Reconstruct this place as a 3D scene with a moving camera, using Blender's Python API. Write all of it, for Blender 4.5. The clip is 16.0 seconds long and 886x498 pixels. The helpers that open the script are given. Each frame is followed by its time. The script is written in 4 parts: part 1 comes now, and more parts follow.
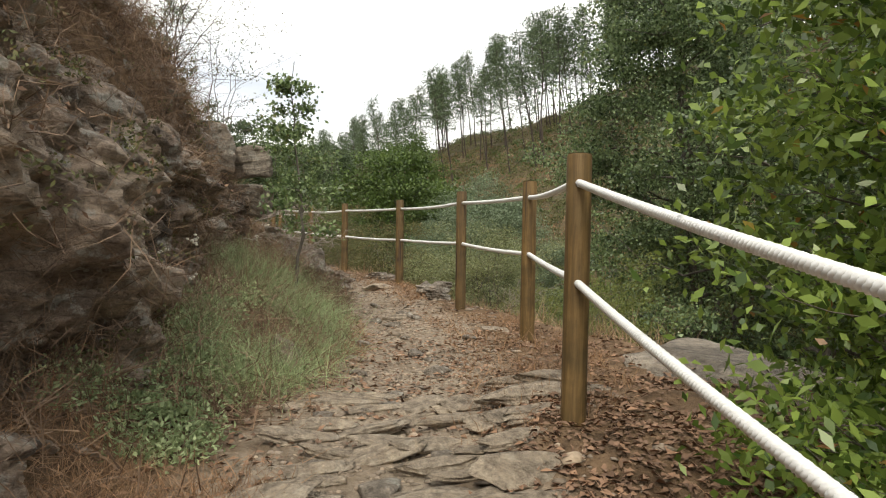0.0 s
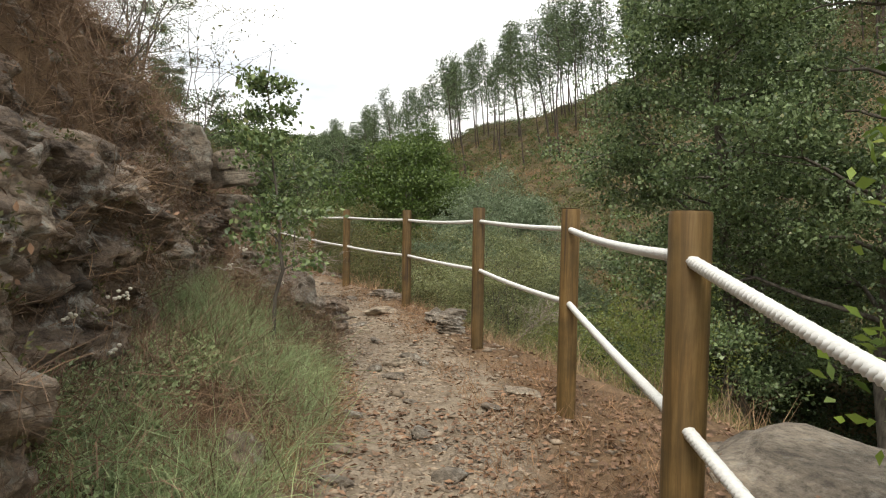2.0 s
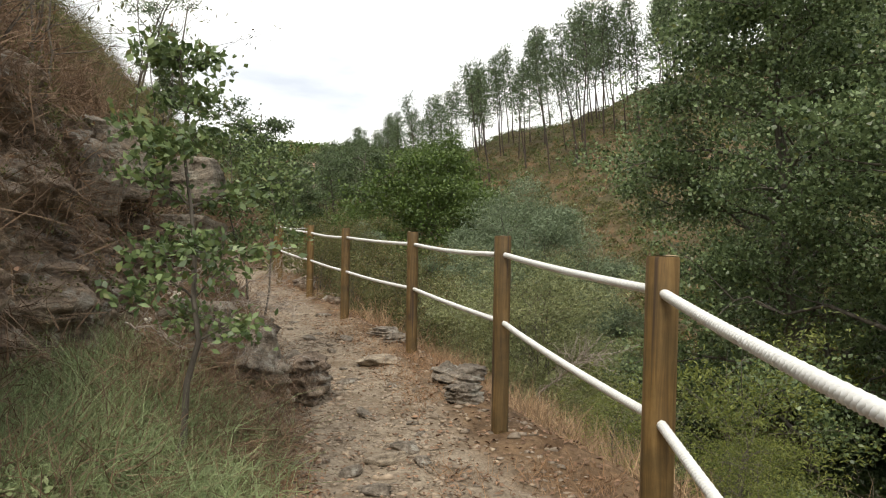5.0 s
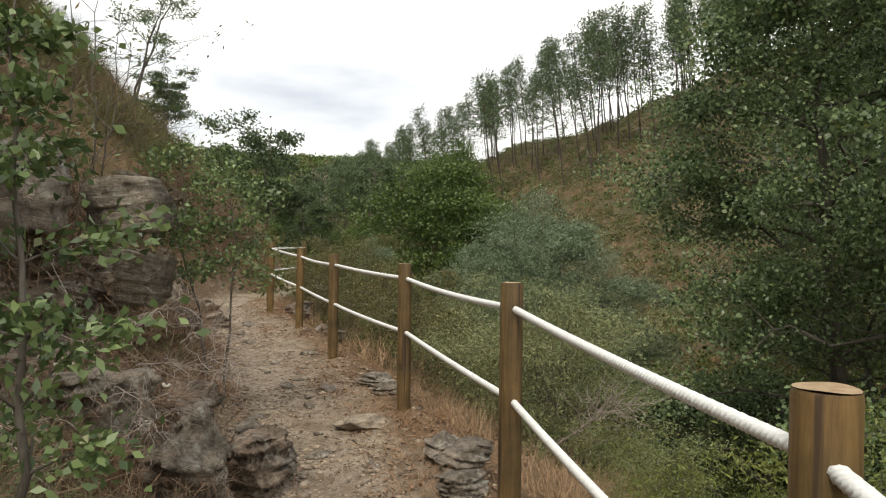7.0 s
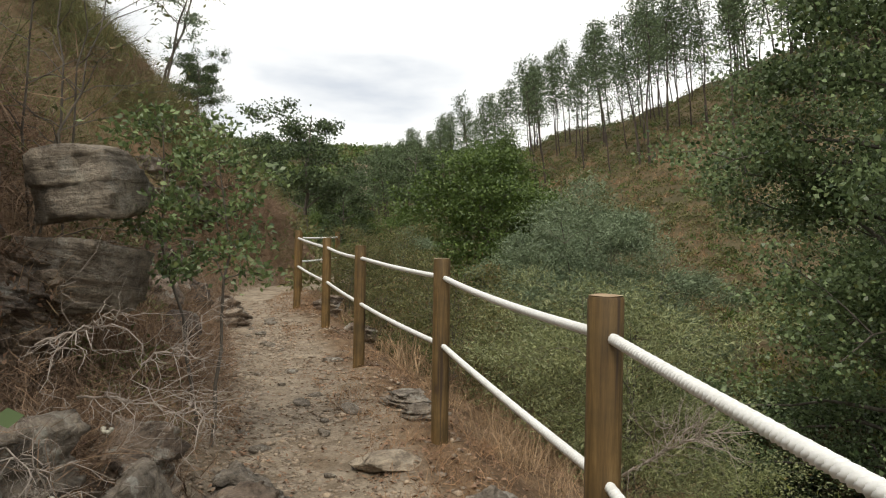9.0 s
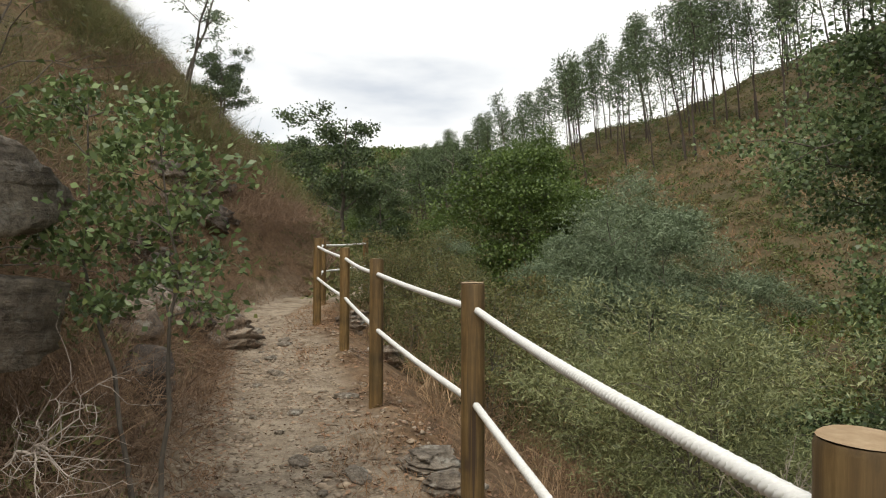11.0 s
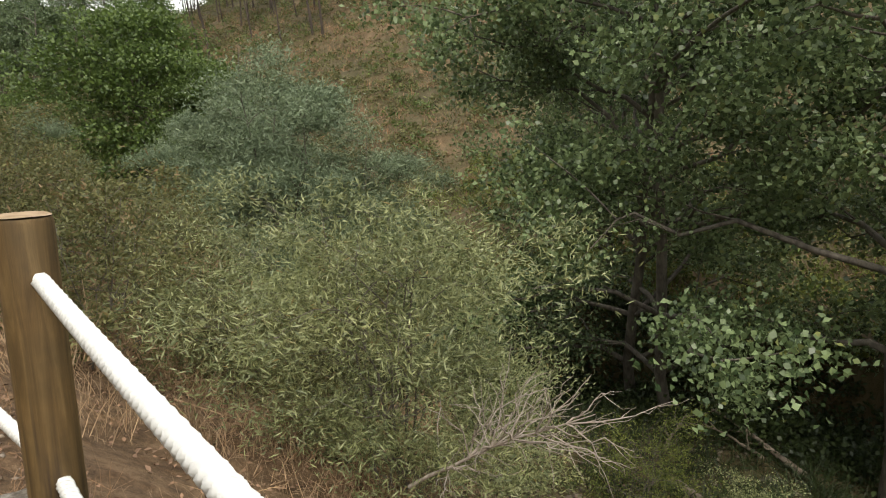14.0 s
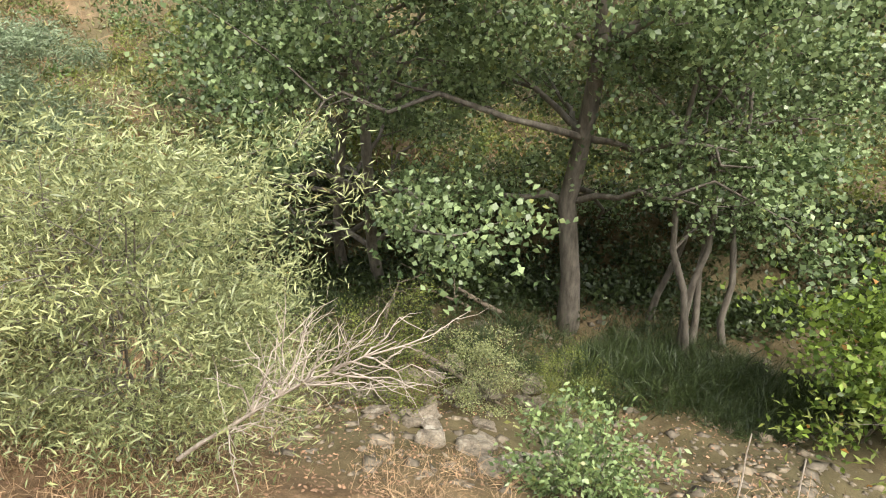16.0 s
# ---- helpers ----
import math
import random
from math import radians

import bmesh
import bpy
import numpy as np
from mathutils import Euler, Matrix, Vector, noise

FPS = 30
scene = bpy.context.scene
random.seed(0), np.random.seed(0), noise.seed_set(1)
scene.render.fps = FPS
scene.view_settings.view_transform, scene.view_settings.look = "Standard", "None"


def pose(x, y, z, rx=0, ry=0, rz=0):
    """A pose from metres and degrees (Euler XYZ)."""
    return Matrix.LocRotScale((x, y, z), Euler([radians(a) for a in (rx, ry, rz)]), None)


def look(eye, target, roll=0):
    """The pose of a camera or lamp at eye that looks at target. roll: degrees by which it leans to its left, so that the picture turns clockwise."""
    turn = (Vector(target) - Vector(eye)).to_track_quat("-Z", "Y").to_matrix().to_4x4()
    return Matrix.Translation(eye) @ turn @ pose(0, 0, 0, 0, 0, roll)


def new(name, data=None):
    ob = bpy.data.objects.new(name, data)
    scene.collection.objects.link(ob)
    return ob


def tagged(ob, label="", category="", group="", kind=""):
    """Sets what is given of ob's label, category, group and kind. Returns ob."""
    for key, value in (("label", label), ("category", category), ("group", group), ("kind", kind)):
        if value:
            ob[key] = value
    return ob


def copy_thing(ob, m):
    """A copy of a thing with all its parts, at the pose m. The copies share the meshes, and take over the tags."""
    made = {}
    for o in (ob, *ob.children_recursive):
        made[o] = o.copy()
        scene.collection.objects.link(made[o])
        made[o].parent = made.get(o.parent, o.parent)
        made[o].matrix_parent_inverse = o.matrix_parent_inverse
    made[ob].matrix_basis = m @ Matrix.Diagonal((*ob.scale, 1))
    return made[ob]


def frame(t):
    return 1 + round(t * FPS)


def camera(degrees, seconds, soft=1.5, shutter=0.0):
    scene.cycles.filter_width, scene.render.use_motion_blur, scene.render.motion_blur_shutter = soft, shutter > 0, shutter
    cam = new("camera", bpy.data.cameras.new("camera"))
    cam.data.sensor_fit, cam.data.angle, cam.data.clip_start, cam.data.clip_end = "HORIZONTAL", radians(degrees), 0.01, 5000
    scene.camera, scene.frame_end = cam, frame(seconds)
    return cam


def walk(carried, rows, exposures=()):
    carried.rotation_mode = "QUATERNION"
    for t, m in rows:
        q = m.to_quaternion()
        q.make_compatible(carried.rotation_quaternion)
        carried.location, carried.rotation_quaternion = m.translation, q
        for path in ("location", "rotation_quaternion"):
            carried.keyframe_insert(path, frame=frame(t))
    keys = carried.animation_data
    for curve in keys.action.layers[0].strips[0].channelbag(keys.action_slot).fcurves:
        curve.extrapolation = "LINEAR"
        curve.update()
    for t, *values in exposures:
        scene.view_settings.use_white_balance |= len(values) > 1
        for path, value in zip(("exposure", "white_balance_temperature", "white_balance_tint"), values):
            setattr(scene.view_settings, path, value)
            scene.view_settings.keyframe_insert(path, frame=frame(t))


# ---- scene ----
cam = camera(68.0, 16.0, soft=1.1)
PATH = [
    (0, (0.75, -0.206, 1.48), (0.472, 1.774, 1.497), 0.9),
    (0.5, (0.749, 0.046, 1.491), (0.428, 2.02, 1.514), 0.7),
    (1, (0.753, 0.359, 1.637), (0.405, 2.328, 1.653), 0.7),
    (1.5, (0.682, 0.608, 1.652), (0.351, 2.58, 1.641), 1.1),
    (2, (0.581, 0.87, 1.812), (0.267, 2.845, 1.795), 1.1),
    (2.5, (0.588, 1.138, 1.835), (0.239, 3.107, 1.817), 0.9),
    (3, (0.58, 1.421, 1.92), (0.216, 3.387, 1.91), 0.9),
    (3.5, (0.49, 1.659, 1.931), (0.161, 3.632, 1.911), 0.9),
    (4, (0.452, 1.884, 2.006), (0.118, 3.856, 2.002), 0.9),
    (4.2, (0.456, 2.0, 2.01), (0.108, 3.97, 2.006), 1.0),
    (6.3, (0.356, 3.058, 2.171), (-0.066, 5.013, 2.198), 1.1),
    (6.5, (0.361, 3.188, 2.213), (-0.068, 5.141, 2.24), 1.1),
    (7, (0.332, 3.434, 2.206), (-0.096, 5.388, 2.246), 1.1),
    (7.5, (0.244, 3.687, 2.219), (-0.19, 5.64, 2.238), 1.2),
    (8, (0.172, 3.921, 2.208), (-0.311, 5.862, 2.227), 1.2),
    (8.5, (0.121, 4.219, 2.231), (-0.4, 6.15, 2.244), 1.2),
    (9, (0.069, 4.461, 2.235), (-0.479, 6.385, 2.241), 1.3),
    (9.5, (-0.042, 4.767, 2.276), (-0.652, 6.672, 2.28), 1.2),
    (9.7, (-0.068, 4.859, 2.278), (-0.717, 6.75, 2.285), 1.2),
    (11.8, (-0.313, 5.965, 2.346), (-0.959, 7.858, 2.352), 0.0),
    (12, (-0.347, 6.068, 2.346), (-0.943, 7.977, 2.341), -0.0),
    (12.5, (-0.398, 6.331, 2.371), (-0.799, 8.29, 2.331), -0.2),
    (13, (-0.492, 6.557, 2.369), (-0.627, 8.548, 2.245), -0.1),
    (13.5, (-0.539, 6.743, 2.366), (-0.394, 8.725, 2.139), -0.2),
    (14, (-0.507, 6.931, 2.338), (-0.101, 8.857, 1.984), -0.5),
    (14.5, (-0.483, 7.109, 2.346), (0.175, 8.937, 1.871), -0.3),
    (15, (-0.545, 7.297, 2.358), (0.335, 8.995, 1.774), -0.3),
    (15.5, (-0.631, 7.432, 2.415), (0.429, 8.992, 1.749), -0.2),
    (16, (-0.696, 7.593, 2.461), (0.512, 9.003, 1.717), -0.0),
]
walk(cam, [(t, look(eye, target, roll)) for t, eye, target, roll in PATH],
     exposures=[(0, 0.13), (4, 0.12), (7, -0.08), (12.8, -0.18), (13.6, -0.05), (14.0, 0.22), (14.3, 0.62), (15.0, 1.2), (15.6, 1.5), (16, 1.5)])

# ---------------------------------------------------------------- light
SUN_EL, SUN_AZ = radians(52), radians(188)
world = bpy.data.worlds.new("overcast_sky")
scene.world = world
world.use_nodes = True
wn, wl = world.node_tree.nodes, world.node_tree.links
wn.clear()
sky = wn.new("ShaderNodeTexSky")
sky.sky_type = "NISHITA"
sky.sun_disc = False
sky.sun_elevation, sky.sun_rotation = SUN_EL, SUN_AZ
sky_bg = wn.new("ShaderNodeBackground")
sky_bg.inputs["Strength"].default_value = 0.1
wl.new(sky.outputs[0], sky_bg.inputs["Color"])
wco = wn.new("ShaderNodeTexCoord")
wmap = wn.new("ShaderNodeMapping")
wmap.inputs["Scale"].default_value = (1.6, 1.6, 6.0)
wl.new(wco.outputs["Generated"], wmap.inputs["Vector"])
wnoise = wn.new("ShaderNodeTexNoise")
wnoise.inputs["Scale"].default_value = 1.3
wnoise.inputs["Detail"].default_value = 6
wl.new(wmap.outputs[0], wnoise.inputs["Vector"])
wramp = wn.new("ShaderNodeValToRGB")
wramp.color_ramp.elements[0].position, wramp.color_ramp.elements[0].color = 0.33, (0.56, 0.59, 0.63, 1)
wramp.color_ramp.elements[1].position, wramp.color_ramp.elements[1].color = 0.54, (1.0, 0.985, 0.935, 1)
wl.new(wnoise.outputs["Fac"], wramp.inputs["Fac"])
cloud_bg = wn.new("ShaderNodeBackground")
cloud_bg.inputs["Strength"].default_value = 1.55
wl.new(wramp.outputs[0], cloud_bg.inputs["Color"])
wmix = wn.new("ShaderNodeMixShader")
wmix.inputs[0].default_value = 0.9
wl.new(sky_bg.outputs[0], wmix.inputs[1])
wl.new(cloud_bg.outputs[0], wmix.inputs[2])
wout = wn.new("ShaderNodeOutputWorld")
wl.new(wmix.outputs[0], wout.inputs["Surface"])
sun = new("sun", bpy.data.lights.new("sun", "SUN"))
sun.data.energy, sun.data.angle, sun.data.color = 2.4, radians(18), (1.0, 0.93, 0.80)
sun_way = Vector((math.sin(SUN_AZ) * math.cos(SUN_EL), math.cos(SUN_AZ) * math.cos(SUN_EL), math.sin(SUN_EL)))
sun.matrix_world = look(sun_way * 60, (0, 0, 0))

# ---------------------------------------------------------------- noise, terrain
rng = np.random.default_rng(7)


def smooth(t):
    t = np.clip(t, 0, 1)
    return t * t * (3 - 2 * t)


def lattice(i, j, k, seed):
    n = (i * 374761393 + j * 668265263 + k * 2147483647 + seed * 974634777) & 0xFFFFFFFF
    n = ((n ^ (n >> 13)) * 1274126177) & 0xFFFFFFFF
    return ((n ^ (n >> 16)) & 0xFFFF) / 65535.0


def vnoise(x, y, z=0.0, seed=0):
    """Smooth value noise, -1 to 1."""
    x, y, z = np.broadcast_arrays(np.asarray(x, float), np.asarray(y, float), np.asarray(z, float))
    i, j, k = (np.floor(v).astype(np.int64) for v in (x, y, z))
    u, v, w = smooth(x - i), smooth(y - j), smooth(z - k)
    total = 0
    for a in (0, 1):
        for b in (0, 1):
            for c in (0, 1):
                total = total + lattice(i + a, j + b, k + c, seed) * (u if a else 1 - u) * (v if b else 1 - v) * (w if c else 1 - w)
    return total * 2 - 1


def fbm(x, y, z=0.0, seed=0, octaves=4):
    total, amp, f = 0, 0.5, 1.0
    for o in range(octaves):
        total = total + amp * vnoise(x * f, y * f, np.asarray(z, float) * f, seed + o)
        amp, f = amp / 2, f * 2.03
    return total


FENCE_Y = np.array([-40, -3, 0.5, 2.56, 4.6, 6.39, 8.3, 9.95, 11.65, 13.1, 14.7, 16.5, 18.5, 30, 60, 400])
FENCE_X = np.array([3.0, 1.6, 1.25, 0.89, 0.69, -0.01, -1.02, -2.26, -3.42, -4.6, -5.4, -5.25, -5.7, -11.5, -38, -300])
PATH_Y = np.array([-40, -3, 0, 2.2, 4, 6, 8, 10, 12, 14, 18, 30, 60, 400])
PATH_Z = np.array([-1.5, 0.2, 0.4, 0.69, 0.80, 0.91, 1.05, 1.18, 1.28, 1.42, 1.6, 1.9, 3, 12])
AXIS, ACROSS = np.array([-0.64, 0.768]), np.array([0.768, 0.64])


def fence_x(y):
    return sum(np.interp(y + o, FENCE_Y, FENCE_X) for o in (-0.7, -0.35, 0, 0.35, 0.7)) / 5


def path_z(y):
    return sum(np.interp(y + o, PATH_Y, PATH_Z) for o in (-0.8, 0, 0.8)) / 3


def beside(x, y):
    """Metres to the right of the fence, square to it."""
    slope = (fence_x(y + 0.4) - fence_x(y - 0.4)) / 0.8
    return (x - fence_x(y)) / np.sqrt(1 + slope ** 2)


def softmax2(a, b, k):
    h = np.clip(0.5 + 0.5 * (a - b) / k, 0, 1)
    return b + (a - b) * h + k * h * (1 - h)


WIDTH_Y = np.array([-3, 1.5, 3.4, 6.2, 8.1, 10, 13, 20])
WIDTH = np.array([1.6, 1.6, 1.45, 1.15, 1.15, 1.25, 1.3, 1.3])


def terrain(x, y):
    x, y = np.asarray(x, float), np.asarray(y, float)
    r = beside(x, y)
    zp = path_z(y)
    left = -r - np.interp(y, WIDTH_Y, WIDTH)
    face = np.interp(y, [-3, 2.5, 4.8, 6.4, 7.4, 8.6, 40], [1.6, 1.7, 1.5, 1.1, 0.9, 0.8, 0.75])
    near = np.interp(y, [-3, 5.0, 6.0, 7.2, 9.0], [0.35, 0.4, 0.5, 0.5, 0.6])
    back = np.interp(y, [7.2, 8.8], [1.2, 0.55])
    bank = near * smooth(left / np.interp(y, [7.5, 9], [0.75, 0.5])) + face * smooth((left - back) / 0.5)
    hill_l = np.clip(left - 1.2, 0, None)
    bank = bank + 0.98 * np.minimum(hill_l, 9) + 0.40 * np.clip(hill_l - 9, 0, 25)
    verge = 0.10 * smooth((r + 0.45) / 0.5) * np.interp(y, [0, 1.5, 3.5, 5], [0, 1, 0.8, 0])
    dish = -0.05 * np.exp(-((r + 0.75) / 0.35) ** 2)
    zl = zp + bank + verge + dish
    drop = np.interp(y, [-3, 3.0, 5.2, 7, 9], [0.35, 1.2, 1.0, 0.35, 0.35])
    zr = zl - 0.63 * np.clip(r - drop, 0, None) - 0.10 * smooth((r - drop + 0.3) / 0.3)
    d = (x - 7.5) * ACROSS[0] + (y - 13.5) * ACROSS[1]
    s = (x - 7.5) * AXIS[0] + (y - 13.5) * AXIS[1]
    floor_z = -3.0 + 0.012 * np.clip(s, 0, 60) - 0.10 * np.exp(-((d + 4.2) / 1.2) ** 2) + 0.35 * smooth((d + 3.3 + 0.3 * vnoise(s * 0.8, 1.0, 0, 12)) / 0.5)
    floor_z = floor_z + 1.5 * smooth((d - 0.1 + 0.5 * vnoise(s * 0.5, 2.0, 0, 14)) / 1.1) * smooth((14 - s) / 8)
    slope_r = np.clip(d - 2.5, 0, None)
    crest = np.interp(s, [-20, 40, 50, 63, 88, 130], [50, 49, 47, 39.5, 36, 34]) + 1.5 * vnoise(s * 0.05, 3.0, 0, 5)
    hill = -3.0 + 0.50 * np.minimum(slope_r, 10.5) + 0.60 * np.clip(np.minimum(slope_r, crest) - 10.5, 0, None) - 0.1 * np.clip(slope_r - crest, 0, 60)
    hill = hill + 0.9 * fbm(x * 0.11, y * 0.11, 0, 21, 4) * smooth(slope_r / 6) + 0.25 * fbm(x * 0.6, y * 0.6, 0, 31, 3) * smooth(slope_r / 3)
    z = softmax2(zr, softmax2(floor_z, hill, 0.8), 0.7)
    far = np.hypot(x, y)
    z = softmax2(z, np.where(y > 0, 35.0, 20.0) * smooth((far - 95) / 115) + 0.0 * x - 3.0, 2.0)
    onpath = np.exp(-((r + 0.75) / 0.55) ** 4)
    z = z + (0.045 - 0.03 * onpath) * fbm(x * 2.1, y * 2.1, 0, 41, 3) * 1.4
    z = z + (0.022 - 0.010 * onpath) * fbm(x * 9.0, y * 9.0, 0, 51, 3)
    z = z + 0.30 * fbm(x * 0.7, y * 0.7, 0, 61, 3) * smooth((np.abs(r + 0.7) - 1.2) / 2.0)
    return z


def ground(x, y):
    return float(terrain(x, y))


# ---------------------------------------------------------------- materials
def shader(name):
    m = bpy.data.materials.new(name)
    m.use_nodes = True
    nt = m.node_tree
    return m, nt.nodes, nt.links, nt.nodes["Principled BSDF"]


def coords(nodes):
    return nodes.new("ShaderNodeTexCoord").outputs["Object"]


def noise_node(nodes, links, vec, scale, detail=5.0, rough=0.6, distort=0.0):
    n = nodes.new("ShaderNodeTexNoise")
    n.inputs["Scale"].default_value, n.inputs["Detail"].default_value = scale, detail
    n.inputs["Roughness"].default_value, n.inputs["Distortion"].default_value = rough, distort
    links.new(vec, n.inputs["Vector"])
    return n.outputs["Fac"]


def ramp(nodes, links, fac, stops):
    r = nodes.new("ShaderNodeValToRGB")
    e = r.color_ramp.elements
    while len(e) < len(stops):
        e.new(0.5)
    for el, (p, c) in zip(e, stops):
        el.position, el.color = p, (*c, 1)
    links.new(fac, r.inputs["Fac"])
    return r.outputs["Color"]


def mixed(nodes, links, fac, a, b, mode="MIX"):
    m = nodes.new("ShaderNodeMix")
    m.data_type, m.blend_type = "RGBA", mode
    for sock, v in ((m.inputs[0], fac), (m.inputs[6], a), (m.inputs[7], b)):
        if isinstance(v, (int, float)):
            sock.default_value = v
        elif isinstance(v, tuple):
            sock.default_value = (*v, 1)
        else:
            links.new(v, sock)
    return m.outputs[2]


def bump(nodes, links, bsdf, height, strength, distance):
    b = nodes.new("ShaderNodeBump")
    b.inputs["Strength"].default_value, b.inputs["Distance"].default_value = strength, distance
    links.new(height, b.inputs["Height"])
    links.new(b.outputs[0], bsdf.inputs["Normal"])


def mapped(nodes, links, vec, scale, turn=(0, 0, 0)):
    m = nodes.new("ShaderNodeMapping")
    m.inputs["Scale"].default_value, m.inputs["Rotation"].default_value = scale, turn
    links.new(vec, m.inputs["Vector"])
    return m.outputs[0]


def leaf_material(name, dark, light, odd=None, share=0.03, rough=0.5, through_light=0.22):
    m, n, l, b = shader(name)
    dark, light = tuple(1.25 * c for c in dark), tuple(1.35 * c for c in light)
    g = n.new("ShaderNodeNewGeometry")
    stops = [(0.0, dark), (0.75, light), (1.0 - share, tuple(1.15 * c for c in light))]
    if odd:
        stops.append((1.0 - share * 0.5, odd))
    col = ramp(n, l, g.outputs["Random Per Island"], stops)
    patch = noise_node(n, l, coords(n), 1.3, 3)
    col = mixed(n, l, 1.0, col, ramp(n, l, patch, [(0.3, (0.72, 0.76, 0.70)), (0.7, (1.1, 1.08, 1.0))]), "MULTIPLY")
    l.new(col, b.inputs["Base Color"])
    b.inputs["Roughness"].default_value = rough
    b.inputs["Specular IOR Level"].default_value = 0.55
    t = n.new("ShaderNodeBsdfTranslucent")
    l.new(col, t.inputs["Color"])
    mix = n.new("ShaderNodeMixShader")
    mix.inputs[0].default_value = through_light
    l.new(b.outputs[0], mix.inputs[1])
    l.new(t.outputs[0], mix.inputs[2])
    l.new(mix.outputs[0], n["Material Output"].inputs["Surface"])
    return m


def rock_material(name, base, pale, dark, lichen=0.3, strata=14.0, joints=0.8):
    m, n, l, b = shader(name)
    c = coords(n)
    big = noise_node(n, l, c, 1.4, 6, 0.65, 0.4)
    col = ramp(n, l, big, [(0.30, dark), (0.48, base), (0.68, pale)])
    lay = noise_node(n, l, mapped(n, l, c, (1.5, 1.5, strata), (0.35, -0.3, 0)), 1.6, 6, 0.7, 0.3)
    col = mixed(n, l, 1.0, col, ramp(n, l, lay, [(0.32, (0.42, 0.40, 0.38)), (0.5, (0.95, 0.94, 0.92)), (0.7, (1.15, 1.12, 1.08))]), "MULTIPLY")
    warped = mixed(n, l, 0.12, mapped(n, l, c, (1.0, 1.0, 2.6), (0.35, -0.3, 0)), mapped(n, l, c, (3, 3, 3)))
    vor = n.new("ShaderNodeTexVoronoi")
    vor.feature = "DISTANCE_TO_EDGE"
    vor.inputs["Scale"].default_value = 5.5
    l.new(warped, vor.inputs["Vector"])
    joint = ramp(n, l, vor.outputs["Distance"], [(0.0, (0.22, 0.20, 0.18)), (0.035, (0.8, 0.79, 0.78)), (0.09, (1, 1, 1))])
    col = mixed(n, l, joints, col, joint, "MULTIPLY")
    mott = noise_node(n, l, c, 17.0, 5, 0.75)
    col = mixed(n, l, 1.0, col, ramp(n, l, mott, [(0.34, (0.5, 0.48, 0.46)), (0.5, (1, 1, 1)), (0.66, (1.3, 1.27, 1.22))]), "MULTIPLY")
    li = noise_node(n, l, c, 9.0, 5, 0.7)
    col = mixed(n, l, ramp(n, l, li, [(0.58 - 0.05 * lichen, (0, 0, 0)), (0.62, (lichen,) * 3)]), col, (0.42, 0.41, 0.36))
    fine = noise_node(n, l, c, 60, 6, 0.7)
    col = mixed(n, l, 1.0, col, ramp(n, l, fine, [(0.3, (0.75, 0.75, 0.75)), (0.7, (1.15, 1.15, 1.15))]), "MULTIPLY")
    l.new(col, b.inputs["Base Color"])
    b.inputs["Roughness"].default_value = 0.85
    h = mixed(n, l, 0.4, mixed(n, l, 0.5, lay, mott), mixed(n, l, 0.5 * min(1.0, joints + 0.2), fine, joint))
    bump(n, l, b, h, 1.0, 0.06)
    return m


def plain_material(name, a, b_col, scale=30.0, rough=0.8, stretch=(1, 1, 1), strength=0.4, depth=0.004, island=False):
    m, n, l, b = shader(name)
    c = mapped(n, l, coords(n), stretch)
    f = noise_node(n, l, c, scale, 6, 0.65)
    col = ramp(n, l, f, [(0.3, a), (0.7, b_col)])
    if island:
        g = n.new("ShaderNodeNewGeometry")
        col = mixed(n, l, 1.0, col, ramp(n, l, g.outputs["Random Per Island"], [(0, (0.6, 0.58, 0.55)), (0.5, (0.95, 0.95, 0.95)), (1, (1.35, 1.3, 1.2))]), "MULTIPLY")
    l.new(col, b.inputs["Base Color"])
    b.inputs["Roughness"].default_value = rough
    bump(n, l, b, f, strength, depth)
    return m


